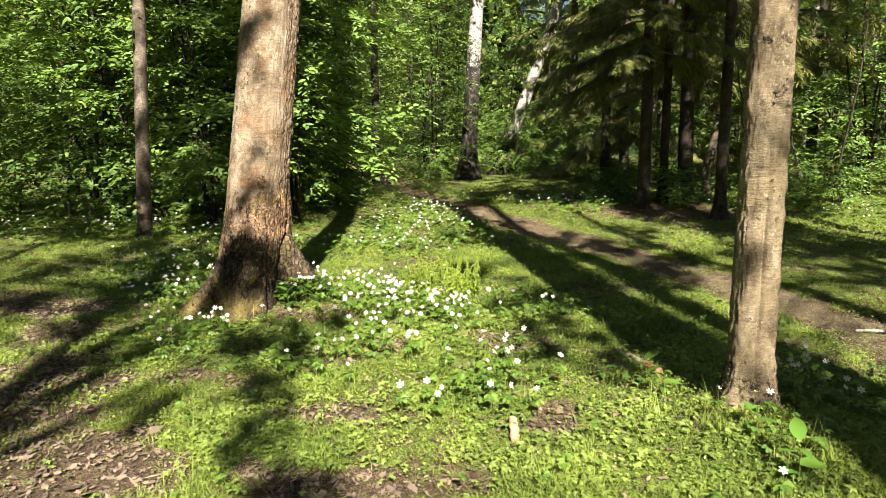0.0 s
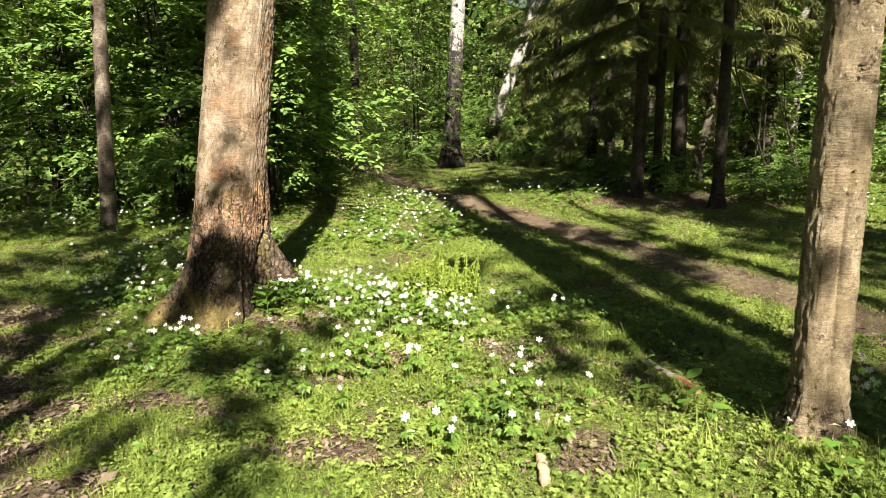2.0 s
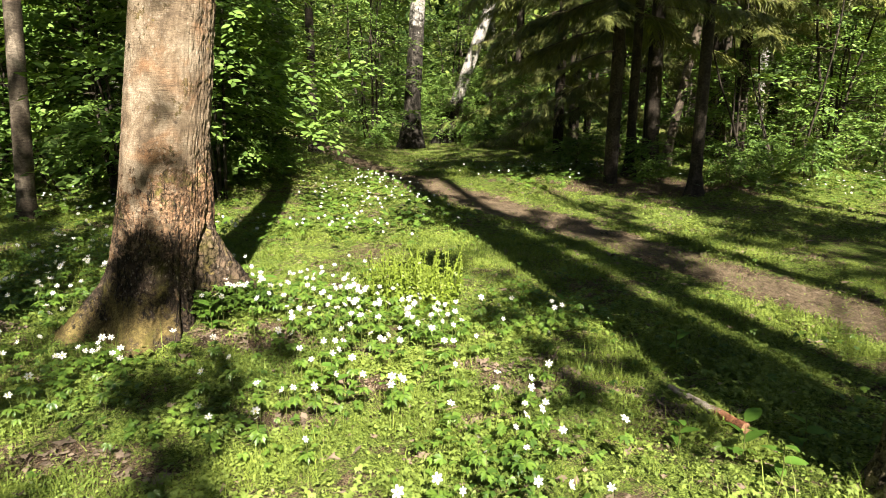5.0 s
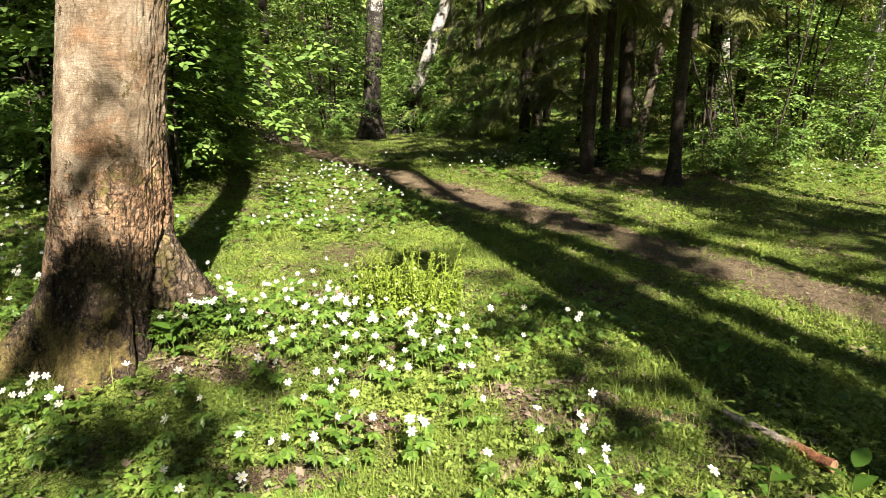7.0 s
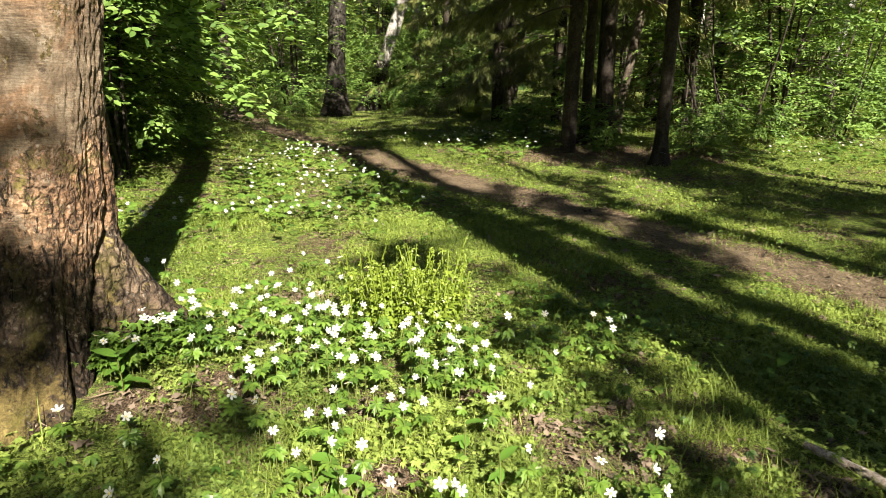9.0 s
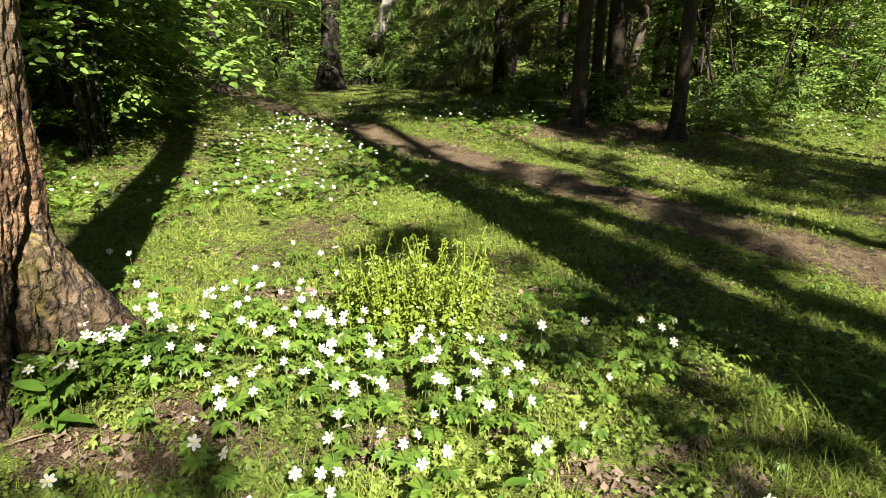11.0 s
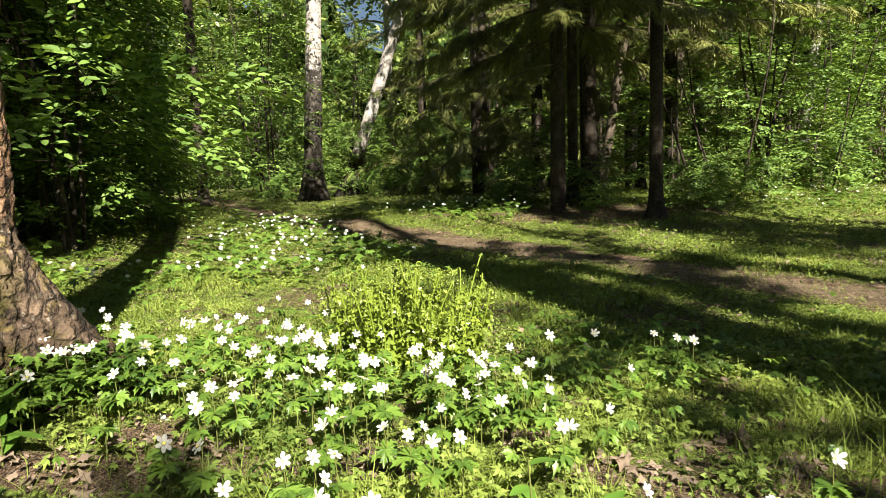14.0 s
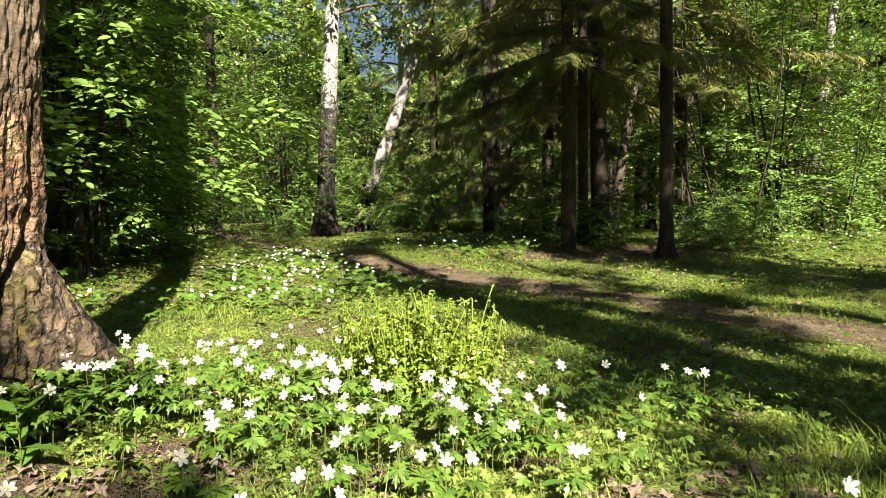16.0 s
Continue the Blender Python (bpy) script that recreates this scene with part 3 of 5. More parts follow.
def crown(r, foot, low, high, spread, n, size, girth=0.05):
    """Boughs and leaves of a tall tree's crown, high over its foot."""
    wood, at, out = [], [], []
    for q in range(n):
        z = low + (high - low) * (q + r.uniform(0, 0.8)) / n
        az = q * 2.4 + r.uniform(-0.4, 0.4)
        f = (z - low) / (high - low)
        reach = spread * r.uniform(0.6, 1.1) * math.sqrt(max(0.05, 1 - (1.6 * f - 0.6) ** 2))
        way = np.array([math.cos(az), math.sin(az), 0.45])
        u = np.linspace(0, 1, 6)[:, None]
        line = np.array(foot(z)) + way * reach * u - np.array([0, 0, 1]) * 0.3 * reach * u ** 2
        wood.append(tube(line, girth * (1.1 - f) * (1 - 0.85 * u[:, 0]), 5))
        m = 26
        w = r.uniform(0.25, 1, m)
        at.append(np.array(foot(z)) + way * reach * w[:, None] - np.array([0, 0, 1]) * 0.3 * reach * (w ** 2)[:, None] + r.normal(0, 0.28, (m, 3)))
        out.append(rand_unit(r, m) + way * 0.5)
    return joined(wood), spray_leaves(r, np.concatenate(at), unit(np.concatenate(out)), size, 8, False)


def standing(name, label, trunk, bark, top, leaf_mat=CANOPY, zones=None):
    t = thing(name, 0, 0, 0, label, "tree")
    part("trunk", mesh("trunk", trunk[0], [trunk[1]], bark, zones=zones), t)
    if top:
        part("limb_frame", mesh("limb_frame", top[0][0], [top[0][1]], TWIG), t)
        part("crown", mesh("crown", top[1][0], [top[1][1]], leaf_mat, smooth=False), t)
    return t


def bell(t, c, w):
    d = (t - c + math.pi) % (2 * math.pi) - math.pi
    return math.exp(-(d / w) ** 2)


def big_axis(z):
    k = (min(z, 4) - 1.1) * 0.145 + max(0, z - 4) * 0.05
    return -0.86 + 0.9 * k, 4.64 + 0.43 * k


def big_flare(t, z):
    g = max(0.0, 1 - (z - 0.05) / 0.75)
    low = max(0.0, 1 - (z - 0.05) / 0.38)
    roots = 1.0 * bell(t, radians(195), 0.36) + 0.55 * bell(t, radians(283), 0.28) + 0.3 * bell(t, radians(314), 0.2)  + 0.7 * bell(t, radians(110), 0.4)
    groove = -0.2 * bell(t, radians(323), 0.06) * max(0.0, 1 - abs(z - 0.2) / 0.3) ** 0.7 - 0.34 * bell(t, radians(348 + 23 * smooth01((z - 0.3) / 0.3)) + 0.02 * math.sin(40 * z), 0.07) * max(0.0, 1 - abs(z - 0.35) / 0.55) ** 0.8
    long = min(1.0, max(0.0, 1 - (z - 0.08) / 0.42))
    shoulder = 0.17 * bell(t, radians(24), 0.4) * (1 - smooth01((z - 0.55) / 0.45))
    return 0.24 * g ** 1.5 + roots * low ** 1.9 + 1.45 * bell(t, radians(25), 0.24) * long ** 1.2 + shoulder + groove - 0.05 * bell(t, radians(345), 0.2)


def big_ridge(t, z):
    return 0.006 + 0.010 * bell(t, radians(6), 0.6) + 0.014 * max(0.0, 1 - z / 0.7)


def big_tree():
    r = np.random.default_rng(3)
    trunk = bark_trunk(big_axis, lambda z: 0.192 * (1.04 - 0.055 * z) if z < 10 else 0.09, 15, 400, 270, big_flare, big_ridge, 3.0)
    trunk[0][:, 2] += 0.06
    top = crown(r, lambda z: (*big_axis(z), z), 8.2, 15, 3.2, 30, 0.19)
    foot, ridge, moss = [], [], []
    for x, y, z in trunk[0]:
        cx, cy = big_axis(z)
        a = math.atan2(y - cy, x - cx)
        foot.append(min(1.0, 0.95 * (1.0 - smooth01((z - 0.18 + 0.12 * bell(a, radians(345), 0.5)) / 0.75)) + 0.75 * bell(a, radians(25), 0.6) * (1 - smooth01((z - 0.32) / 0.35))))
        ridge.append(min(0.9, 0.95 * bell(a, radians(8), 0.5) * (1 - 0.85 * smooth01((z - 0.6) / 0.35)) + 0.62 * (1 - smooth01((z - 0.55) / 0.55))))
        moss.append(0.9 * (1.0 - smooth01((z - 0.10) / 0.30)) * (0.12 + 0.88 * bell(a, radians(255), 1.0)))
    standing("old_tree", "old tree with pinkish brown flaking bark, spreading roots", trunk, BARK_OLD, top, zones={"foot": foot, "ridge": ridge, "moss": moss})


def tan_tree():
    r = np.random.default_rng(5)
    ax = lambda z: (1.758 + 0.012 * z, 3.32 + 0.02 * z)
    fl = lambda t, z: 0.75 * max(0.0, 1 - z / 0.3) ** 2 - 0.30 * bell(t, radians(266), 0.13) * (0.25 + 0.75 * bell(z, 0.66, 0.42)) + 0.018 * math.sin(41 * z + 2 * math.sin(t)) * math.sin(9 * z + t) + 0.07 * bell(t, radians(195), 0.5) * bell(z, 1.28, 0.07) + 0.06 * bell(t, radians(205), 0.5) * bell(z, 0.98, 0.06) + 0.25 * bell(t, radians(215), 0.4) * max(0.0, 1 - z / 0.5)
    trunk = bark_trunk(ax, lambda z: 0.083 * (1.05 - 0.075 * min(z, 8)), 12, 230, 84, fl, lambda t, z: 0.009 + 0.014 * max(0.0, 1 - z / 0.4), 9.0)
    top = crown(r, lambda z: (*ax(z), z), 7.4, 12, 2.0, 12, 0.18, 0.03)
    t = standing("slim_tree", "slim tree with tan bark lined across and a grooved foot", trunk, BARK_TAN, top, zones={"foot": 0.5 * (1 - smooth01((trunk[0][:, 2] - 0.05) / 0.35))})
    for a, z, w in ((272, 1.30, 0.008), (288, 1.22, 0.006), (280, 0.98, 0.008)):
        bm = bmesh.new()
        bmesh.ops.create_uvsphere(bm, u_segments=14, v_segments=8, radius=w)
        for v in bm.verts:
            d = math.hypot(v.co.x, v.co.z) / w
            v.co = Vector((v.co.x * 1.5, v.co.y * 0.3 * (0.35 + d * d), v.co.z * 0.55))
        k = bpy.data.meshes.new("knot")
        bm.to_mesh(k)
        bm.free()
        k.materials.append(BARK_GREY)
        kn = part("knot", k, t, "dark branch scar")
        rad = 0.083 * (1.05 - 0.075 * z) - 0.003
        cx, cy = ax(z)
        kn.matrix_local = pose(cx + rad * math.cos(radians(a)), cy + rad * math.sin(radians(a)), z, 0, 0, a + 90)


def dark_tree():
    r = np.random.default_rng(6)
    ax = lambda z: (-3.5 + 0.07 * z, 7.15 + 0.02 * z)
    trunk = bark_trunk(ax, lambda z: 0.074 * (1.05 - 0.06 * min(z, 9)), 11, 70, 28, lambda t, z: 0.42 * max(0.0, 1 - z / 0.22) ** 2, lambda t, z: 0.006, 2.0)
    trunk[0][:, 2] += g1(-3.5, 7.15)
    top = crown(r, lambda z: (*ax(z), z), 6.6, 11, 2.2, 18, 0.18, 0.03)
    standing("thin_tree", "thin straight tree with dark grey bark", trunk, BARK_GREY, top)


def birch(x, y, lean, girth, black, seed, label, top=16):
    """A birch: rough black foot, white above."""
    r = np.random.default_rng(seed)
    z0 = g1(x, y)
    ax = lambda z: (x + lean[0] * z, y + lean[1] * z)
    trunk = bark_trunk(ax, lambda z: girth * (1.0 - 0.045 * min(z, 14)), top, 90, 26, lambda t, z: 0.75 * max(0.0, 1 - z / 1.1) ** 1.6 + 0.12 * math.sin(3 * t + seed) * max(0.0, 1 - z / 1.2), lambda t, z: 0.035 * max(0.15, 1 - z / black), seed)
    trunk[0][:, 2] += z0
    t = thing("birch_tree", 0, 0, 0, label, "tree", "birches")
    part("trunk", mesh("trunk", trunk[0], [trunk[1]], BIRCH_W, zones={"foot": 1 - smooth01((trunk[0][:, 2] - z0 - 0.75 * black) / (0.6 * black))}), t)
    top = crown(r, lambda z: (*ax(z), z), 5.5, top, 2.8, 26, 0.2)
    part("limb_frame", mesh("limb_frame", top[0][0], [top[0][1]], TWIG), t)
    part("crown", mesh("crown", top[1][0], [top[1][1]], CANOPY, smooth=False), t)


def bare_trunk(name, x, y, girth, lean, bark, label, top=14, seed=1):
    z0 = g1(x, y)
    trunk = bark_trunk(lambda z: (x + lean[0] * z, y + lean[1] * z), lambda z: girth * (1.03 - 0.05 * min(z, 12)), top, 50, 20, lambda t, z: 0.8 * max(0.0, 1 - z / 0.4) ** 2, lambda t, z: 0.008, seed)
    trunk[0][:, 2] += z0
    return standing(name, label, trunk, bark, None)


big_tree()
tan_tree()
dark_tree()
birch(-1.1, 19.3, (0.07, 0), 0.245, 3.2, 21, "tall birch with a black rough foot and white trunk")
birch(-0.30, 22.0, (0.36, 0.0), 0.22, 1.2, 22, "leaning white birch behind the clearing")

for x, y, g, lean, bark, label in (
    (2.95, 11.1, 0.070, (0.01, 0), BARK_DARK, "thin dark trunk among spruces"),
    (3.42, 11.6, 0.105, (-0.012, 0), BARK_DARK, "dark mossy trunk among spruces"),
    (3.45, 9.75, 0.076, (0.006, 0), BARK_DARK, "slim dark trunk standing on shaded grass"),
    (3.95, 12.6, 0.075, (0.17, 0), BARK_GREY, "thin trunk leaning over beside the spruces"),
    (-3.9, 10.4, 0.075, (0.02, 0), BARK_GREY, "grey trunk behind leafy bushes"),
    (-4.5, 11.5, 0.09, (0.01, 0), BARK_DARK, "dark trunk in the thicket"),
    (-3.1, 11.8, 0.07, (-0.01, 0), BARK_DARK, "dark stem in the thicket"),
    (-5.4, 14.0, 0.11, (0.02, 0), BARK_DARK, "dark trunk in the thicket"),
    (-2.9, 15.5, 0.10, (0.01, 0), BARK_DARK, "dark trunk by the bend of the path"),
    (-8.5, 13.5, 0.12, (0.01, 0), BARK_GREY, "grey trunk far in the leafy wood"),
    (5.6, 14.6, 0.08, (0.03, 0), BARK_DARK, "dark trunk in the leafy thicket"),
    (7.6, 17.0, 0.10, (0.05, 0), BARK_GREY, "grey trunk in the leafy thicket"),
):
    bare_trunk("bare_tree", x, y, g, lean, bark, label, 14, x)
birch(7.4, 16.85, (0.0, 0), 0.115, 0.5, 23, "slim white birch behind the dark spruces", 13)
birch(10.1, 16.0, (0.11, 0), 0.12, 0.6, 24, "slim white birch in the sunny thicket", 13)
birch(1.3, 25.5, (0.02, 0), 0.16, 1.0, 25, "white birch far behind the clearing", 14)
birch(-10.4, 21.0, (0.02, 0), 0.16, 0.8, 26, "white birch far in the leafy wood", 14)


# spruces: drooping boughs with needled twigs
def spruce_bough(r, reach, comb=4):
    """One bough, growing along +x from the trunk: its needles, and its bare wood."""
    u = np.linspace(0, 1, 7)[:, None]
    line = np.concatenate([u * reach, 0.05 * np.sin(u * 5 + r.uniform(0, 6)), -0.38 * reach * u ** 1.6 + 0.14 * reach * np.maximum(0, u - 0.7) * 2], 1)
    wood = [tube(line, 0.013 * (1.05 - u[:, 0]), 4)]
    P, D, L = [], [], []
    for q in range(int(48 * reach)):
        f = r.uniform(0.15, 1)
        i = f * 6
        a = line[min(5, int(i))] + (line[min(5, int(i)) + 1] - line[min(5, int(i))]) * (i - min(5, int(i)))
        side = 1 if q % 2 else -1
        long = reach * (0.24 - 0.15 * f) * r.uniform(0.5, 1.3) + 0.05
        way = unit(np.array([0.7, side * r.uniform(0.3, 0.95), -r.uniform(0.1, 0.9) - 0.6 * f * r.uniform(0.2, 1)]))
        P.append(a), D.append(way), L.append(long)
    P, D, L = np.array(P), np.array(D), np.array(L)
    n = len(P)
    # each twig: a narrow middle and a comb of fine side shoots that get shorter to its tip
    up = np.array([0, 0, 1.0]) + 0.35 * rand_unit(r, n)
    pieces = [leaves(P, D, up, L, 0.010 + 0.02 * L, True)]
    for side in (-1, 1):
        flank = unit(np.cross(D, [0, 0, 1.0])) * side
        for q in range(comb):
            f = 0.05 + 0.85 * (q + 0.5 * (side > 0)) / comb
            d = unit(D + 0.9 * flank + 0.45 * rand_unit(r, n) - [0, 0, 0.35])
            v, _ = leaves(P + D * (L * f)[:, None], d, up + 0.4 * rand_unit(r, n), L * (0.46 - 0.30 * f) + 0.018, 0.010 + 0.011 * L, False)
            pieces.append((v, np.arange(len(v)).reshape(-1, 4)))
    return joined(wood), joined(pieces)


def spruce(r, high, low, spread, n, comb):
    wood, need = [], []
    kinds = [spruce_bough(r, e, comb) for e in (spread, spread * 0.8, spread * 0.6, spread * 0.4)]
    for q in range(n):
        f = (q + r.uniform(0, 0.9)) / n
        z = low + (high - low) * f
        (wv, wf), (nv, nf) = kinds[min(3, int(f * 4))]
        az = q * 2.4 + r.uniform(-0.3, 0.3)
        c, s_ = math.cos(az), math.sin(az)
        R = np.array([[c, s_, 0], [-s_, c, 0], [0, 0, 1]]) * r.uniform(0.75, 1.15)
        wood.append((wv @ R + [0, 0, z], wf))
        need.append((nv @ R + [0, 0, z], nf))
    return joined(wood), joined(need)


def spruce_thing(seed, high, low, spread, n, girth, comb=4):
    r = np.random.default_rng(seed)
    w, nd = spruce(r, high, low, spread, n, comb)
    t = thing("spruce_tree", 0, 0, 0, "dark spruce with drooping needled boughs", "tree", "spruces")
    k = np.linspace(0, 1, 24)[:, None]
    tr = tube(np.concatenate([0.02 * np.sin(k * 9), 0.02 * np.cos(k * 7), -0.15 + (high + 0.6) * k], 1), girth * (1.05 - k[:, 0]), 14)
    part("trunk", mesh("trunk", *(lambda a: (a[0], [a[1]]))(tr), BARK_DARK), t)
    part("bough_frame", mesh("bough_frame", w[0], [w[1]], TWIG), t)
    part("needles", mesh("needles", nd[0], [nd[1]], NEEDLE, smooth=False), t)
    return t


def put_at(ob, x, y, turn, size=1.0, sink=0.0):
    ob.matrix_world = pose(x, y, g1(x, y) - sink, 0, 0, turn) @ Matrix.Scale(size, 4)
    return ob


def also(ob, x, y, turn, size=1.0, sink=0.0):
    ob2 = copy_thing(ob, pose(x, y, g1(x, y) - sink, 0, 0, turn))
    ob2.scale = (size, size, size)
    return ob2


spr_a = put_at(spruce_thing(41, 10, 2.2, 2.0, 46, 0.095, 6), 2.55, 10.5, 20)
spr_b = put_at(spruce_thing(42, 12, 0.7, 2.3, 46, 0.13, 4), 2.55, 15.6, 80, 0.88)
for x, y, a, sz in ((3.42, 11.75, 150, 1.0), (5.1, 12.5, 250, 1.1), (6.1, 13.4, 100, 1.0)):
    also(spr_a, x, y, a, sz)
for x, y, a, sz in ((3.7, 15.2, 10, 1.0), (5.9, 15.6, 110, 1.1), (3.4, 18.8, 200, 1.1), (5.4, 19.5, 300, 1.2), (2.2, 22.5, 60, 1.2), (7.2, 20.5, 30, 1.2)):
    also(spr_b, x, y, a, sz)


# the bough that hangs over the path from the nearest spruce
def hanging_bough():
    r = np.random.default_rng(77)
    w, nd = [], []
    for reach, az, z, px, py in ((1.8, 252, 2.62, 2.55, 10.45), (1.8, 182, 2.95, 2.52, 10.5), (1.5, 222, 2.85, 2.52, 10.45), (1.7, 268, 3.1, 2.55, 10.45), (1.6, 238, 3.3, 2.52, 10.45), (1.7, 170, 2.2, 2.52, 10.5), (1.2, 205, 1.9, 2.52, 10.5)):
        (wv, wf), (nv, nf) = spruce_bough(r, reach, 10)
        R = np.array(Matrix.Rotation(radians(az), 3, "Z")).T
        w.append((wv @ R + [px, py, z], wf))
        nd.append((nv @ R + [px, py, z], nf))
    t = thing("spruce_branch", 0, 0, 0, "low spruce branches with sunlit yellow-green tips", "branch")
    w, nd = joined(w), joined(nd)
    part("wood", mesh("wood", w[0], [w[1]], TWIG), t)
    part("needles", mesh("needles", nd[0], [nd[1]], NEEDLE, smooth=False), t)


hanging_bough()

# ---------------------------------------------------------------- bushes, young trees and the far wood
r_ = np.random.default_rng(51)
tall = [leafy_thing("young_tree", "young leafy tree with bright green spring leaves", "tree", *woody(r_, 6.5, 0.13, 2.0, 5, 17, 14, 0.096, 9, False), BARK_DARK, SHRUB) for _ in range(2)]
near_tall = leafy_thing("young_tree", "young leafy tree with sunlit spring leaves overhanging the grass", "tree", *woody(r_, 6.0, 0.15, 1.75, 5, 21, 16, 0.098, girth=0.020), BARK_DARK, SHRUB)
bush = leafy_thing("leafy_bush", "leafy bush with fresh green leaves", "bush", *woody(r_, 2.6, 0.12, 1.2, 6, 9, 9, 0.092, 9, False, girth=0.016), TWIG, SHRUB)
low_bush = leafy_thing("low_bush", "low bright green bush on the forest edge", "bush", *woody(r_, 0.9, 0.15, 0.6, 6, 6, 7, 0.072, girth=0.007), TWIG, SHRUB)
sapling = leafy_thing("sapling", "thin leaning sapling with few fresh leaves", "tree", *woody(r_, 4.2, 0.25, 1.0, 3, 7, 5, 0.10, 7, False, 0.16, 0.018, 0.35), BARK_DARK, SHRUB)
far_tree = [leafy_thing("woodland_tree", "tall leafy tree in the far wood", "tree", *woody(r_, 13.0, 0.06, 3.2, 3, 21, 9, 0.26, 8, False, 0.06, 0.09), BARK_DARK, CANOPY) for _ in range(2)]
for ob, x, y, a in ((near_tall, -2.35, 8.75, 75), (tall[0], -3.4, 9.9, 0), (tall[1], -5.6, 9.6, 40), (bush, -4.9, 10.6, 0), (low_bush, -3.0, 9.9, 0), (sapling, 4.5, 10.9, 0), (far_tree[0], -9, 19, 0), (far_tree[1], 10.5, 21, 0)):
    put_at(ob, x, y, a)
for x, y, a, sz in ((-3.5, 8.7, 140, 0.95), (-5.2, 9.1, 250, 1.0)):
    also(near_tall, x, y, a, sz)
for x, y, a, sz in ((-3.5, 12.4, 70, 0.95), (-4.2, 13.2, 150, 1.05), (-7.3, 11.3, 210, 1.0), (-4.6, 17.2, 20, 1.1), (-6.2, 15.2, 300, 1.15), (6.3, 12.0, 100, 0.75), (10.9, 13.6, 240, 1.0), (-9.5, 13.4, 130, 1.1)):
    also(tall[0], x, y, a, sz)
for x, y, a, sz in ((-3.6, 11.0, 200, 0.9), (-2.2, 19.4, 50, 1.0), (-8.8, 10.4, 100, 0.95), (-5.0, 18.6, 280, 1.15), (8.9, 16.9, 330, 1.0), (11.8, 18.6, 160, 1.1), (6.2, 18.4, 10, 1.1), (0.0, 24.5, 90, 1.0), (-2.6, 23.6, 210, 1.1)):
    also(tall[1], x, y, a, sz)
for x, y, a, sz in ((-7.6, 9.8, 140, 0.9), (-2.9, 10.9, 200, 0.7), (-2.75, 9.5, 60, 0.7), (-3.7, 9.5, 310, 0.75), (-3.6, 14.2, 260, 0.9), (-4.0, 18.6, 20, 1.0), (6.2, 12.9, 70, 0.8), (7.6, 13.4, 130, 0.9), (9.0, 12.8, 200, 1.0), (0.4, 21.5, 310, 0.9), (1.5, 23.0, 45, 1.0), (-0.4, 22.6, 120, 0.9), (-2.2, 21.6, 300, 1.0), (5.2, 12.9, 10, 0.8), (10.5, 14.0, 90, 1.0), (-8.4, 9.0, 250, 1.0), (3.6, 14.0, 180, 0.7), (2.2, 18.6, 20, 0.8)):
    also(bush, x, y, a, sz)
for x, y, a, sz in ((5.6, 11.4, 80, 1.0), (6.9, 11.6, 200, 0.9), (-2.6, 9.3, 60, 0.9), (-4.4, 9.3, 170, 1.0), (-6.2, 9.3, 280, 1.0)):
    also(sapling, x, y, a, sz)
for x, y, a, sz in ((4.7, 11.0, 40, 0.7), (5.4, 10.7, 100, 0.75), (6.9, 11.2, 190, 0.8), (-4.9, 8.5, 75, 0.6), (-2.7, 11.4, 200, 0.9), (2.2, 11.9, 10, 0.7), (3.1, 10.9, 300, 0.7), (0.9, 18.8, 60, 1.0), (1.9, 19.5, 150, 0.9), (-1.9, 17.9, 80, 0.9), (4.2, 10.3, 220, 0.7), (8.4, 11.8, 120, 1.2), (-7.4, 8.7, 50, 1.0)):
    also(low_bush, x, y, a, sz)
for q in range(21):
    az = radians(-62 + 124 * (q + 0.5) / 21) + r_.uniform(-0.03, 0.03)
    far = 27 + 8 * (q % 3) + r_.uniform(-1, 1)
    if -0.03 < az < 0.10 and q % 3 < 2:
        far += 12
    also(far_tree[q % 2], far * math.sin(az), 3 + far * math.cos(az), r_.uniform(0, 360), r_.uniform(0.85, 1.2))

# a distant wall of wood all round, its inner shade put into its dark colour
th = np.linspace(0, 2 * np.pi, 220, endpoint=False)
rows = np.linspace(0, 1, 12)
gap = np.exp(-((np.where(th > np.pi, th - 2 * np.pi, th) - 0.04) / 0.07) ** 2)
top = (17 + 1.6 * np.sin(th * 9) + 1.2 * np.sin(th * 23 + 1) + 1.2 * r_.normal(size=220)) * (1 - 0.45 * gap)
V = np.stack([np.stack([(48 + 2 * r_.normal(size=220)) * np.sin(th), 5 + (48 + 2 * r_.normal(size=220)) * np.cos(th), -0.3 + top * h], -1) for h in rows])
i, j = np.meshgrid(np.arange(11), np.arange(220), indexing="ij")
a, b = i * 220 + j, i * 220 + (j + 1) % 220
tagged(new("backdrop", mesh("backdrop", V.reshape(-1, 3), [np.stack([a, b, b + 220, a + 220], -1).reshape(-1, 4)], SHADED_BACK)), "distant wall of forest, coloured dark for the shade inside it", "forest", kind="structure")

n = 16000
az, far = r_.uniform(-1.25, 1.25, n), r_.uniform(38, 47, n)
keep = r_.uniform(0, 1, n) > 0.75 * np.exp(-((az - 0.04) / 0.09) ** 2)
az, far = az[keep], far[keep]
n = len(az)
L = r_.uniform(0.3, 0.6, n)
lv, lf = leaves(np.stack([far * np.sin(az), 5 + far * np.cos(az), 16 * r_.uniform(0, 1, n) ** 0.8], -1), rand_unit(r_, n), rand_unit(r_, n), L, L * 0.7, False)
tagged(new("far_foliage", mesh("far_foliage", lv, [lf], CANOPY, smooth=False)), "foliage of the distant wood", "foliage", kind="stuff")

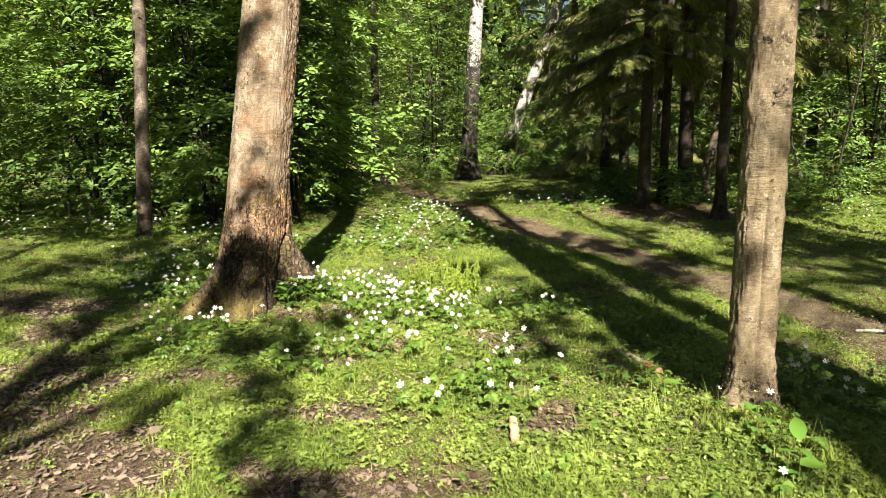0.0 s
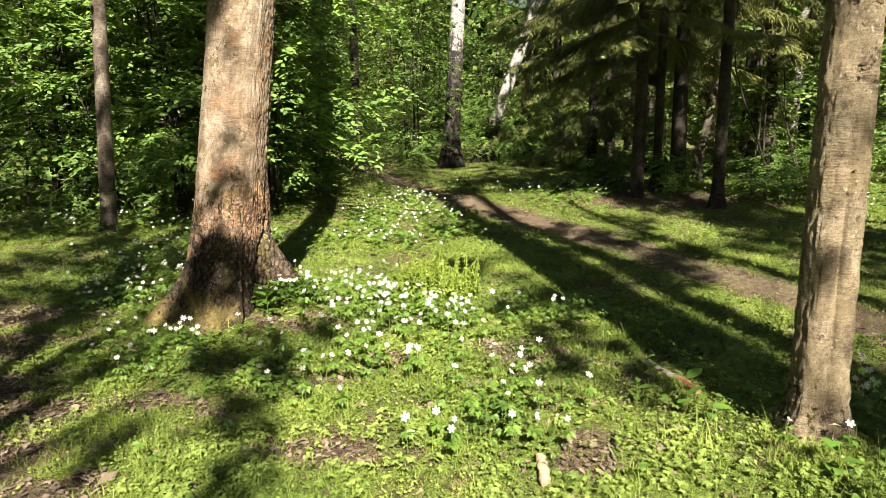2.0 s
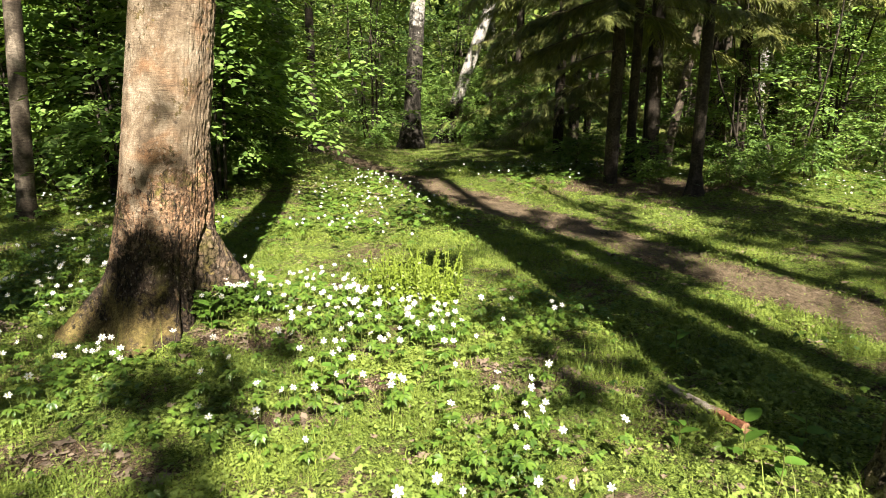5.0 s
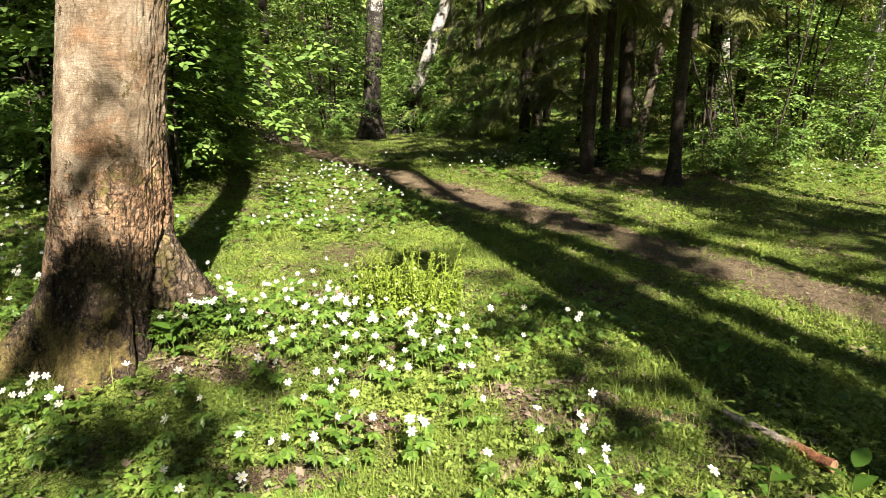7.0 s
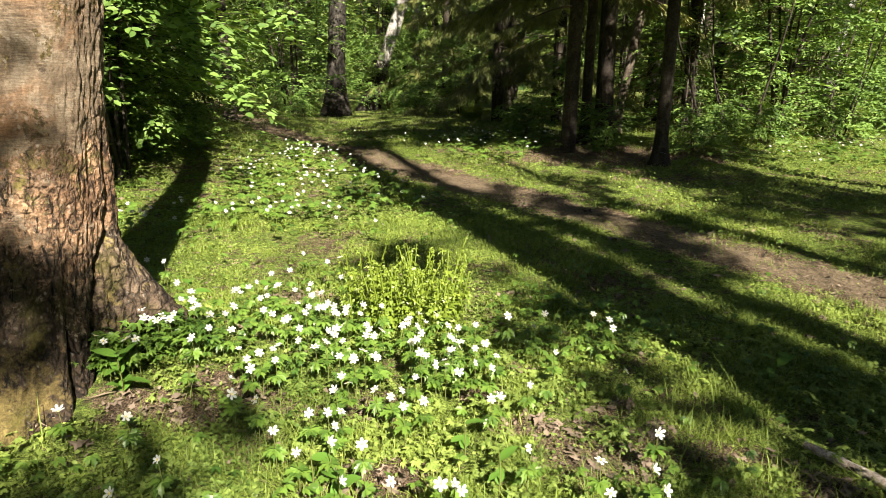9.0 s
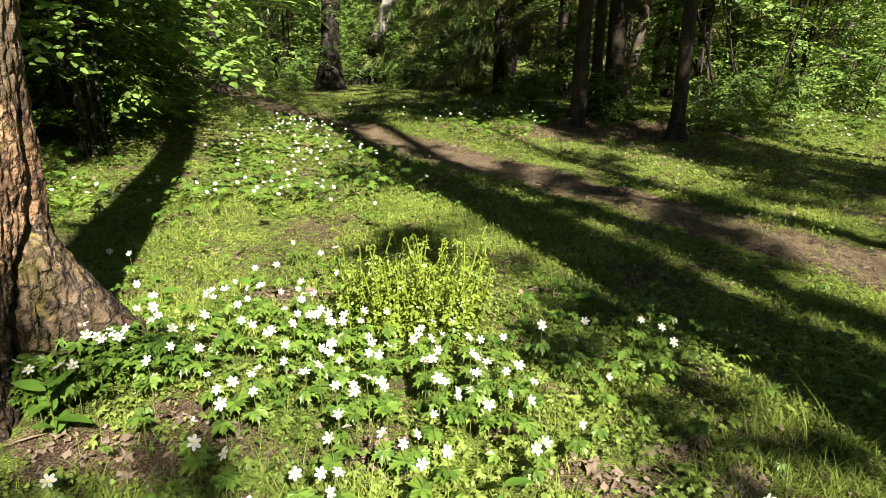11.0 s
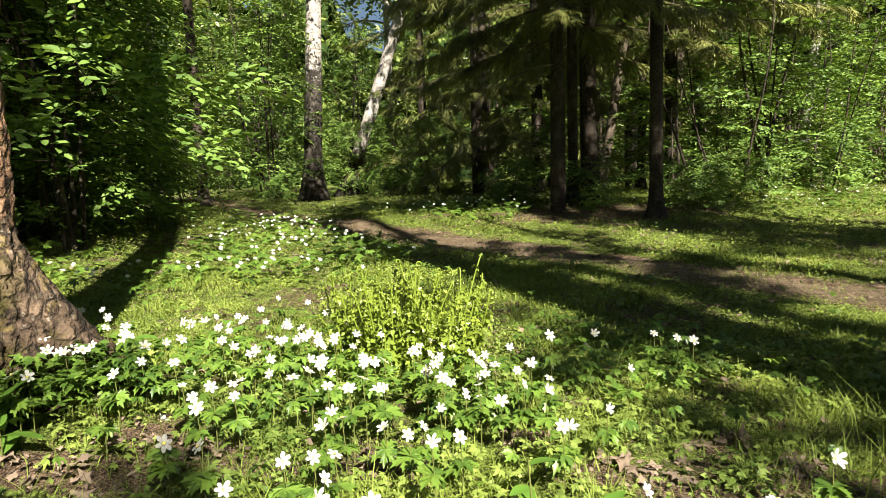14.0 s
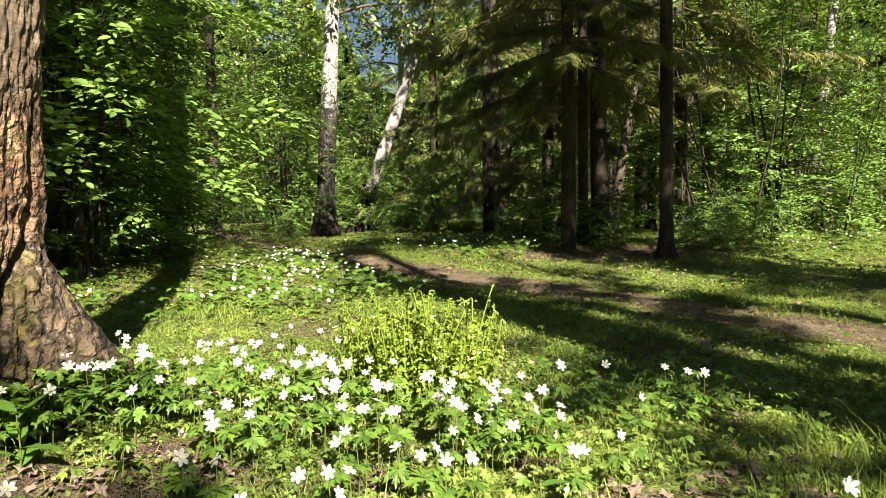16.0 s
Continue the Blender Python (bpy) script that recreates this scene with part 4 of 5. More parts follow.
# trees behind and beside the way, whose leafy boughs shade the clearing
def shade_trees():
    """Tall trees out of sight; each bough ends in a clump of leaves that shades a spot (x, y, z, size)."""
    stand = [(3.28, -0.9, 0.185), (3.83, -1.1, 0.165), (0.45, -3.4, 0.10), (-2.2, -0.6, 0.09), (6.2, 4.4, 0.12), (6.7, 1.0, 0.13), (7.6, 7.4, 0.12), (4.6, -4.6, 0.12), (-5.0, 1.5, 0.14), (4.5, 0.3, 0.09), (5.6, 1.6, 0.08)]
    on_trunk = [(-0.95, 4.36, 0.22, 0.09), (-0.83, 4.45, 1.10, 0.045), (-0.89, 4.43, 0.85, 0.07), (-0.84, 4.44, 0.90, 0.05), (-0.77, 4.47, 0.93, 0.04), (-0.94, 4.41, 0.78, 0.07), (-1.02, 4.41, 0.52, 0.09), (-0.93, 4.40, 0.50, 0.08), (-0.84, 4.42, 0.50, 0.075), (-0.98, 4.39, 0.40, 0.09), (-0.86, 4.39, 0.36, 0.11), (-1.12, 4.38, 0.28, 0.12), (-1.25, 4.4, 0.12, 0.09), (-0.80, 4.51, 1.96, 0.09), (-0.72, 4.51, 1.90, 0.06), (-0.78, 4.48, 1.55, 0.06), (-0.88, 4.51, 1.67, 0.06), (-0.58, 4.74, 0.24, 0.08), (-0.36, 4.30, 0.05, 0.09)]
    near = [(-0.74, 4.41, 0, 0.08), (-0.45, 4.47, 0, 0.06), (-0.60, 4.29, 0, 0.08), (-0.66, 4.70, 0.1, 0.08), (-0.66, 4.02, 0, 0.12), (-0.82, 3.93, 0, 0.11), (0.97, 4.47, 0, 0.09), (1.12, 4.58, 0, 0.11), (0.78, 4.62, 0, 0.07), (0.95, 4.1, 0, 0.09), (0.8, 4.35, 0, 0.08), (1.2, 4.3, 0, 0.10), (1.0, 4.0, 0, 0.08), (-0.35, 3.55, 0, 0.17), (-0.15, 3.15, 0, 0.15), (0.15, 2.6, 0, 0.2), (-0.9, 3.15, 0, 0.10), (-0.52, 3.98, 0, 0.12), (-0.38, 3.78, 0, 0.09), (0.68, 5.1, 0, 0.11), (0.85, 5.5, 0, 0.15), (1.24, 4.0, 0, 0.10), (1.32, 3.84, 0, 0.10), (1.12, 3.84, 0, 0.08), (1.42, 4.02, 0, 0.07), (2.2, 3.35, 0, 0.34), (2.2, 2.75, 0, 0.3), (0.95, 4.8, 0, 0.11), (0.9, 5.2, 0, 0.15), (2.9, 3.6, 0, 0.2)]
    middle = [(1.25, 7.4, 0, 0.18), (0.5, 7.6, 0, 0.2), (0.4, 8.6, 0, 0.25), (0.75, 8.0, 0, 0.2), (0.6, 9.3, 0, 0.28), (0.1, 9.7, 0, 0.28)]
    back = [(2.85, 9.6, 0.1, 0.4), (3.2, 8.9, 0.1, 0.38), (3.6, 8.2, 0.1, 0.34), (4.0, 7.5, 0.1, 0.3), (2.5, 10.5, 0.1, 0.5), (3.2, 9.6, 0.1, 0.4), (3.5, 11.0, 2.5, 0.5), (4.0, 12.0, 3.0, 0.8), (-0.9, 18.4, 1.0, 0.9), (3.4, 10.2, 1.2, 0.45), (2.6, 10.6, 1.0, 0.5), (3.4, 9.7, 0.4, 0.4), (3.4, 9.7, 1.3, 0.4), (3.45, 9.7, 2.2, 0.4), (2.55, 10.4, 0.4, 0.4), (-1.1, 19.0, 2.2, 0.8), (2.6, 10.3, 1.3, 0.4), (3.0, 11.0, 0.8, 0.5), (3.0, 11.0, 1.8, 0.5)]
    SUNNY = [(-1.5, 16.4, 1.1, 2.4), (1.5, 16.6, 0.9, 1.5), (2.0, 9.5, 0.85, 0.8), (2.6, 8.0, 0.5, 0.7), (5.0, 8.8, 0.8, 1.2), (0.9, 10.2, 0.8, 0.45)]
    r = np.random.default_rng(60)
    wood, leaf = [[] for _ in stand], [[] for _ in stand]
    # wider shade with gaps: x from, to, y from, to, step, threshold, size
    for x0, x1, y0, y1, step, limit, size in ((0.0, 3.0, 11.5, 14.4, 0.6, -0.6, 0.5), (2.5, 4.8, 10.3, 12.4, 0.7, -0.2, 0.5), (-0.4, 1.5, 5.7, 8.6, 0.28, 0.02, 0.13), (1.7, 5.2, 7.6, 10.4, 0.5, -0.34, 0.34), (1.7, 5.2, 5.6, 7.6, 0.45, -0.26, 0.27), (-6.5, -1.7, 4.3, 8.6, 0.55, -0.16, 0.36)):
        for x in np.arange(x0, x1, step):
            for y in np.arange(y0, y1, step):
                open_sky = any(math.hypot((x - cx) / rx, (y - cy) / ry) < 1 for cx, cy, rx, ry in SUNNY)
                if noise.noise(Vector((x * 1.3 + 7, y * 0.55, 3.1))) > limit and not open_sky:
                    back.append((x, y, 0.1, size))
    side = [(-3.4, 9.0, 0.45, 0.5), (-4.8, 9.0, 0.45, 0.55), (-6.2, 9.2, 0.5, 0.6), (-2.8, 9.8, 0.5, 0.5), (-4.2, 10.4, 0.6, 0.6), (-2.1, 8.2, 0.5, 0.35), (-3.2, 7.9, 0.7, 0.4), (5.6, 12.6, 2.6, 0.8), (4.8, 12.4, 1.2, 0.5), (6.4, 12.2, 1.8, 0.5), (-2.6, 8.5, 1.1, 0.45), (-2.4, 8.6, 0.4, 0.35), (-3.6, 9.0, 1.0, 0.75), (-5.6, 9.4, 1.0, 0.85), (-7.4, 9.4, 1.2, 0.9), (-4.6, 8.8, 3.6, 0.7), (-2.6, 10.0, 1.0, 0.7), (8.2, 13.2, 2.4, 1.2), (-2.4, 12.0, 1.5, 0.8)]
    for group, high in ((on_trunk, 6.5), (near, 6.5), (middle, 7.0), (back, 8.0), (side, 8.0)):
        for x, y, z, size in group:
            h = high + r.uniform(-0.8, 0.8)
            x, y = x + r.normal(0, 0.35 * size), y + r.normal(0, 0.5 * size)
            c = np.array([x + 0.29 / math.tan(ELEV) * (h - z), y - 0.957 / math.tan(ELEV) * (h - z), h])
            q = min(range(len(stand)), key=lambda k: math.hypot(stand[k][0] - c[0], stand[k][1] - c[1]))
            a = np.array([stand[q][0], stand[q][1], h - 1.2])
            u = np.linspace(0, 1, 7)[:, None]
            wood[q].append(tube(a + (c - a) * u + np.array([0, 0, 0.5]) * u * (1 - u) * 2, 0.022 * (1 - 0.85 * u[:, 0]), 4))
            n = int(14 + 800 * size * size)
            at = c + rand_unit(r, n) * (size * r.uniform(0, 1, n) ** 0.5)[:, None] * [r.uniform(0.6, 1.2), r.uniform(0.8, 1.6), 0.9]
            L = r.uniform(0.09, 0.17, n) * (0.5 if size < 0.085 else 1.0)
            leaf[q].append(leaves(at, rand_unit(r, n), rand_unit(r, n), L, 0.75 * L, False))
    for q, (x, y, g) in enumerate(stand):
        t = bare_trunk("shade_tree", x, y, g, (0.0, 0.0), BARK_GREY, "tall leafy tree that shades the clearing", 12, q + 1.5)
        if wood[q]:
            w, l = joined(wood[q]), joined(leaf[q])
            part("limb_frame", mesh("limb_frame", w[0], [w[1]], TWIG), t)
            part("crown", mesh("crown", l[0], [l[1]], CANOPY, smooth=False), t)


shade_trees()


# ---------------------------------------------------------------- ground cover
TUFT = np.array([(-0.5, 0, 0), (0.5, 0, 0), (0.36, 0.55, 0.10), (-0.36, 0.55, 0.10), (0, 1.0, 0.42)])


def blades(name, label, x, y, tall, wide, mat, lean=0.5, seed=0):
    r = np.random.default_rng(seed)
    n = len(x)
    az = r.uniform(0, 2 * np.pi, n)
    fwd = np.stack([np.cos(az), np.sin(az), 0 * az], -1)
    side = np.stack([-np.sin(az), np.cos(az), 0 * az], -1)
    tilt = r.uniform(0.0, lean, n)[:, None]
    up = unit(fwd * tilt + np.array([0, 0, 1.0]))
    place = np.stack([x, y, gz(x, y) - 0.004], -1)
    h = tall * r.uniform(0.5, 1.25, n)
    V, F4 = stamp(TUFT, np.array([(0, 1, 2, 3)]), place, side * (wide * r.uniform(0.7, 1.3, n))[:, None], up * h[:, None], fwd * h[:, None] * r.uniform(0.3, 1.3, n)[:, None])
    F3 = F4[:, [3, 2, 2]].copy()
    F3[:, 2] = F4[:, 0] + 4
    return tagged(new(name, mesh(name, V, [F4, F3], mat, smooth=False)), label, "grass", kind="stuff")


def spread_over(r, n, x0, x1, y0, y1, keep):
    x, y = r.uniform(x0, x1, n), r.uniform(y0, y1, n)
    k = r.uniform(0, 1, n) < keep(x, y)
    return x[k], y[k]


def clumpy(x, y):
    """Tufts of two sizes."""
    return smooth01((0.5 * patchy(x, y, 2.3) + 0.5 * patchy(x, y, 8.5) - 0.30) / 0.34)


def lawn(x, y):
    """How thick the grass stands."""
    far = trail_far(x, y)
    edge = smooth01((far - 0.15 - 0.17 * patchy(x, y, 1.9) - 0.06 * patchy(x, y, 6.0) + 0.07 * smooth01((6.8 - y) / 1.5)) / 0.14)
    worn = 0.03 + (0.09 + 0.14 * smooth01((7.5 - y) / 1.5)) * patchy(x, y, 2.6) + 0.85 * edge
    return (0.27 + 0.73 * clumpy(x, y)) * (1 - 0.86 * bare(x, y)) * worn * (np.hypot(x + 0.95, y - 4.6) > 0.34)


r = np.random.default_rng(71)
x, y = spread_over(r, 190000, -2.6, 3.0, 2.1, 4.7, lawn)
blades("grass_blades", "short bright green grass of the clearing", x, y, 0.044 * (0.65 + 0.9 * clumpy(x, y)), 0.0024, GRASS, 2.4, 72)
x, y = spread_over(r, 190000, -4.6, 3.4, 4.6, 7.3, lambda x, y: lawn(x, y) * np.where((x > -2.3) & (x < 2.7), 1.0, 0.5))
blades("grass_blades", "short sunlit grass round the flowers", x, y, 0.036 * (0.65 + 0.9 * clumpy(x, y)), 0.0036, GRASS, 2.2, 76)
x, y = spread_over(r, 105000, -4, 6.5, 7.0, 12.5, lawn)
blades("grass_blades", "short green grass round the path", x, y, 0.034 * (0.65 + 0.8 * clumpy(x, y)), 0.007, GRASS, 2.6, 73)
x, y = spread_over(r, 32000, -9, 12, 12, 26, lambda x, y: lawn(x, y) * 0.9)
blades("grass_blades", "grass at the back of the clearing", x, y, 0.05, 0.018, GRASS, 1.2, 74)
# longer tufts here and there
TALL_SPOTS = [(1.15, 4.3, 0.22, 0.25), (0.85, 4.95, 0.15, 0.15), (1.38, 3.15, 0.22, 0.2), (-1.0, 4.2, 0.25, 0.08), (1.9, 2.9, 0.4, 0.3), (-0.95, 7.0, 0.3, 0.3), (-2.3, 5.6, 0.5, 0.5), (-0.2, 4.15, 0.3, 0.06)]
x, y = spread_over(r, 42000, -2.8, 2.6, 2.4, 7.6, lambda x, y: 0.75 * within(x, y, TALL_SPOTS) ** 2)
blades("long_grass", "longer loose tufts of grass", x, y, 0.12, 0.0032, GRASS, 0.9, 75)

# little round and pointed herb leaves among the grass
for y0, y1, n, lo, hi, note in ((2.1, 4.6, 130000, 0.007, 0.016, "tiny green herb leaves among the grass"), (4.5, 7.5, 110000, 0.008, 0.018, "small green herb leaves round the flowers")):
    x, y = spread_over(r, n, -2.8 if y0 < 4 else -4.4, 3.2, y0, y1, lambda x, y: lawn(x, y) * (0.25 + 0.75 * clumpy(1.7 * y, -1.3 * x)))
    n = len(x)
    L = r.uniform(lo, hi, n)
    lv, lf = leaves(np.stack([x, y, gz(x, y) + r.uniform(0.006, 0.035, n)], -1), rand_unit(r, n) * [1, 1, 0.35], np.array([0, 0, 1.0]) + 0.6 * rand_unit(r, n), L, L * r.uniform(0.55, 1.0, n), False)
    tagged(new("herb_leaves", mesh("herb_leaves", lv, [lf], HERB, smooth=False)), note, "herbs", kind="stuff")
x, y = spread_over(r, 120000, -7, 8, 7, 16, lambda x, y: lawn(x, y) * 0.8 + 0.3 * (x < -2) + 0.2 * (x > 3.5))
n = len(x)
L = r.uniform(0.012, 0.030, n)
lv, lf = leaves(np.stack([x, y, gz(x, y) + r.uniform(0.01, 0.06, n)], -1), rand_unit(r, n) * [1, 1, 0.35], np.array([0, 0, 1.0]) + 0.5 * rand_unit(r, n), L, L * 0.8, False)
tagged(new("herb_leaves", mesh("herb_leaves", lv, [lf], HERB, smooth=False)), "green herb leaves covering the forest floor", "herbs", kind="stuff")


# dry leaves: lobed, curled
def dry_leaves(name, label, x, y, size, seed):
    r = np.random.default_rng(seed)
    n = len(x)
    ang = np.array([0, 0.5, 0.75, 1.2, 1.45, 1.9, 2.2, 2.65, np.pi, 3.6, 4.05, 4.4, 4.85, 5.05, 5.5, 5.8])
    rad = np.array([0.58, 0.30, 0.42, 0.28, 0.46, 0.30, 0.50, 0.40, 0.60, 0.36, 0.50, 0.30, 0.45, 0.26, 0.40, 0.28])
    TV = np.concatenate([[(0, 0, 0.05)], np.stack([rad * np.sin(ang), -rad * np.cos(ang), 0.16 * (rad * 2) ** 2 * np.cos(3 * ang + 0.6)], -1)])
    TF = np.array([(0, 1 + k, 1 + (k + 1) % 16) for k in range(16)])
    nor = unit(np.array([0, 0, 1.0]) + 0.36 * rand_unit(r, n))
    a = unit(np.cross(nor, rand_unit(r, n)))
    L = (size * r.uniform(0.4, 1.5, n))[:, None]
    V, F = stamp(TV, TF, np.stack([x, y, gz(x, y) + r.uniform(0.004, 0.016, n)], -1), a * L * r.uniform(0.35, 1, n)[:, None], np.cross(nor, a) * L, nor * L * r.uniform(-0.5, 1.6, n)[:, None])
    tagged(new(name, mesh(name, V, [F], DRY, smooth=False)), label, "dead leaves", kind="stuff")


x, y = spread_over(r, 46000, -3.4, 3.4, 2.1, 7.0, lambda x, y: 0.05 + 0.8 * bare(x, y))
dry_leaves("dry_leaves", "brown dry leaves lying on bare soil", x, y, 0.027, 81)
x, y = spread_over(r, 1500, -3.2, 3.0, 2.2, 6.2, lambda x, y: 0.10 + 0.6 * bare(x, y))
dry_leaves("dry_leaves", "large curled oak leaves, dry and pale brown", x, y, 0.050, 83)
x, y = spread_over(r, 2600, -6, 7, 6.5, 16, lambda x, y: 0.35 + 0.6 * (trail_far(x, y) < 0.5))
dry_leaves("dry_leaves", "scattered brown leaves and bits along the path", x, y, 0.06, 82)
x, y = spread_over(r, 22000, -5, 7, 2.2, 15, lambda x, y: 0.04 + 0.9 * (trail_far(x, y) < 0.33) + 0.5 * bare(x, y))
n = len(x)
L = r.uniform(0.02, 0.10, n)
lv, lf = leaves(np.stack([x, y, gz(x, y) + 0.011], -1), rand_unit(r, n) * [1, 1, 0.06], np.array([0, 0, 1.0]) + 0.3 * rand_unit(r, n), L, L * 0.09 + 0.002, False)
tagged(new("twig_litter", mesh("twig_litter", lv, [lf], DRY, smooth=False)), "fine dry twigs and straw on the ground", "litter", kind="stuff")


# ---------------------------------------------------------------- wood anemones
def lobed_leaf(size, droop):
    """A leaf of three leaflets, each cut into three lobes."""
    P, D, L = [], [], []
    for a in (-62, 0, 62):
        for b, s in ((-34, 0.72), (0, 1.0), (34, 0.72)):
            w = radians(a)
            P.append((0.10 * size * math.sin(w), 0.10 * size * math.cos(w), 0))
            c = radians(a + b)
            D.append((math.sin(c), math.cos(c), -droop * (0.6 + 0.4 * s)))
            L.append(size * s)
    P, D, L = np.array(P), np.array(D), np.array(L)
    return leaves(P, D, np.repeat([[0, 0, 1.0]], 9, 0), L, L * 0.36, False)


def toothed_leaf(size, droop, seed):
    """A leaf of five leaflets with toothed edges, each folded a little along its midrib."""
    r = np.random.default_rng(seed)
    edge = [(0, 0), (0.10, 0.22), (0.27, 0.50), (0.16, 0.50), (0.23, 0.76), (0.10, 0.74), (0, 1.0)]
    edge = edge + [(-x, y) for x, y in edge[-2:0:-1]]
    V, F = [], []
    for a, long in ((-88, 0.74), (-46, 0.92), (0, 1.0), (46, 0.92), (88, 0.74)):
        c, l, tip, twist = radians(a + r.uniform(-7, 7)), size * long * r.uniform(0.88, 1.08), droop * r.uniform(0.5, 1.5), r.uniform(-0.3, 0.3)
        n = len(V)
        for x, y in [(0, 0.45)] + [(x * r.uniform(0.85, 1.15), y) for x, y in edge]:
            z = 0.35 * abs(x) + twist * x - tip * y * y
            V.append((l * (x * math.cos(c) + y * math.sin(c)), l * (y * math.cos(c) - x * math.sin(c)), l * z))
        F += [(n, n + 1 + q, n + 1 + (q + 1) % len(edge)) for q in range(len(edge))]
    return np.array(V), np.array(F)


def petals(size, cup, seed=0):
    """Six blunt oval petals round the middle, no two quite alike."""
    r = np.random.default_rng(500 + seed)
    V, F = [], []
    for q in range(6):
        w, k = radians(60 * q + r.uniform(-9, 9)), size * 0.5 * r.uniform(0.88, 1.06)
        rise, half = cup + r.uniform(-0.14, 0.14), 0.245 * r.uniform(0.85, 1.12)
        out, side = np.array([math.sin(w), math.cos(w), 0]), np.array([math.cos(w), -math.sin(w), 0])
        for along, wide in ((0.08, 0.0), (0.36, -0.85), (0.36, 0.85), (0.70, -1.0), (0.70, 1.0), (0.97, -0.48), (0.97, 0.48)):
            V.append(k * (out * along + side * half * wide + np.array([0, 0, rise * along * (1.25 - 0.45 * along) + 0.05 * abs(wide)])))
        F += [(7 * q + a, 7 * q + b, 7 * q + c) for a, b, c in ((0, 2, 1), (1, 2, 4), (1, 4, 3), (3, 4, 6), (3, 6, 5))]
    return np.array(V), np.array(F)


LEAF_ME = [mesh("leaf", *(lambda a: (a[0], [a[1]]))(toothed_leaf(s_, d, q)), ANEM, smooth=False) for q, (s_, d) in enumerate(((0.040, 0.3), (0.034, 0.55), (0.042, 0.15), (0.037, 0.4)))]
PETAL_ME = [mesh("flower", *(lambda a: (a[0], [a[1]]))(petals(s_, c, q)), PETAL, smooth=False) for q, (s_, c) in enumerate(((0.035, 0.18), (0.031, 0.45), (0.036, 0.05), (0.033, 1.1), (0.034, 0.3)))]
STEM_ME = mesh("stem", *(lambda a: (a[0], [a[1]]))(tube([(0, 0, -0.02), (0.004, 0.002, 0.07), (0, 0, 0.14)], [0.0013, 0.0012, 0.0009], 4)), STEM)
bm = bmesh.new()
bmesh.ops.create_icosphere(bm, subdivisions=1, radius=0.0037, matrix=Matrix.Diagonal((1, 1, 0.6, 1)))
EYE_ME = bpy.data.meshes.new("stamen_disc")
bm.to_mesh(EYE_ME)
bm.free()
EYE_ME.materials.append(STAMEN)
FACE = Vector((0.25, -0.55, 0.8)).normalized()


def anemone(x, y, r, label="white wood anemone in bloom over lobed green leaves"):
    t = thing("wood_anemone", x, y, g1(x, y), label, "flower", "wood anemones")
    tall = r.uniform(0.85, 1.2)
    st = part("stem", STEM_ME, t)
    st.scale = (1, 1, tall)
    turn = r.uniform(0, 360)
    for q in range(3):
        lf = part("leaf", LEAF_ME[(q + int(turn)) % 4], t)
        lf.matrix_local = pose(0, 0, 0.088 * tall + r.uniform(-0.004, 0.004), r.uniform(-28, 16), r.uniform(-16, 16), turn + 120 * q + r.uniform(-22, 22))
    tip = FACE + Vector((r.normal(0, 0.45), r.normal(0, 0.45), 0))
    fl = part("flower", PETAL_ME[int(r.integers(0, 5))], t, "white six-petalled flower")
    fl.matrix_local = Matrix.Translation((0, 0, 0.14 * tall)) @ tip.to_track_quat("Z", "Y").to_matrix().to_4x4() @ pose(0, 0, 0, 0, 0, r.uniform(0, 60))
    fl.scale = [r.uniform(0.74, 1.06)] * 3
    ey = part("stamen_disc", EYE_ME, fl, "yellow stamens")
    ey.location = (0, 0, 0.003)


BY_TRUNK = [(-0.91, 4.84), (-0.87, 4.75), (-0.79, 4.67), (-0.83, 4.91), (-0.70, 4.73), (-0.84, 5.09), (-0.53, 4.77), (-0.52, 5.02), (-0.43, 4.97), (-1.06, 5.75), (-0.95, 5.69), (-0.54, 4.18), (-1.28, 3.80), (-1.08, 3.70), (-1.34, 4.02), (-1.36, 4.13), (-1.11, 3.85), (-1.08, 3.97), (-1.05, 3.95), (-1.03, 4.05), (-0.89, 4.01), (-0.84, 4.00), (-0.80, 3.77), (-0.74, 4.22), (-0.48, 3.90), (-0.41, 3.69), (-0.40, 3.98)]
IN_PATCH = [(-0.39, 5.15), (-0.33, 5.06), (-0.32, 5.18), (-0.23, 5.07), (-0.21, 4.80), (-0.14, 4.78), (-0.22, 4.55), (-0.19, 4.45), (-0.17, 4.68), (-0.13, 5.16), (-0.06, 4.87), (-0.07, 4.65), (-0.03, 4.67), (-0.01, 4.45), (-0.08, 4.52), (0.04, 4.29), (0.11, 4.29), (0.15, 4.26), (0.18, 4.29), (0.11, 4.62), (0.07, 4.47), (0.29, 4.76), (0.27, 4.65), (0.22, 4.60), (0.21, 4.83), (0.41, 4.58), (0.36, 4.65), (0.32, 4.44), (0.38, 4.41), (0.42, 4.39), (0.46, 4.38), (0.48, 4.57), (0.50, 4.48), (0.61, 4.78), (0.76, 4.85), (0.69, 4.72), (0.68, 4.47), (1.03, 4.86), (0.98, 4.91), (0.96, 4.65), (0.90, 4.35)]
IN_FRONT = [(0.00, 4.23), (-0.07, 4.16), (-0.01, 4.12), (-0.30, 4.28), (-0.22, 4.22), (-0.48, 4.56), (-0.33, 4.54), (-0.27, 4.41), (0.01, 4.37), (0.23, 4.37), (0.24, 4.21), (0.18, 4.15), (0.47, 4.25), (0.44, 4.19), (0.57, 4.30), (0.84, 4.01), (-0.40, 5.53), (-0.31, 5.48), (-0.30, 5.91), (-0.10, 5.80), (-0.15, 5.71), (0.08, 6.61), (0.13, 6.58)]
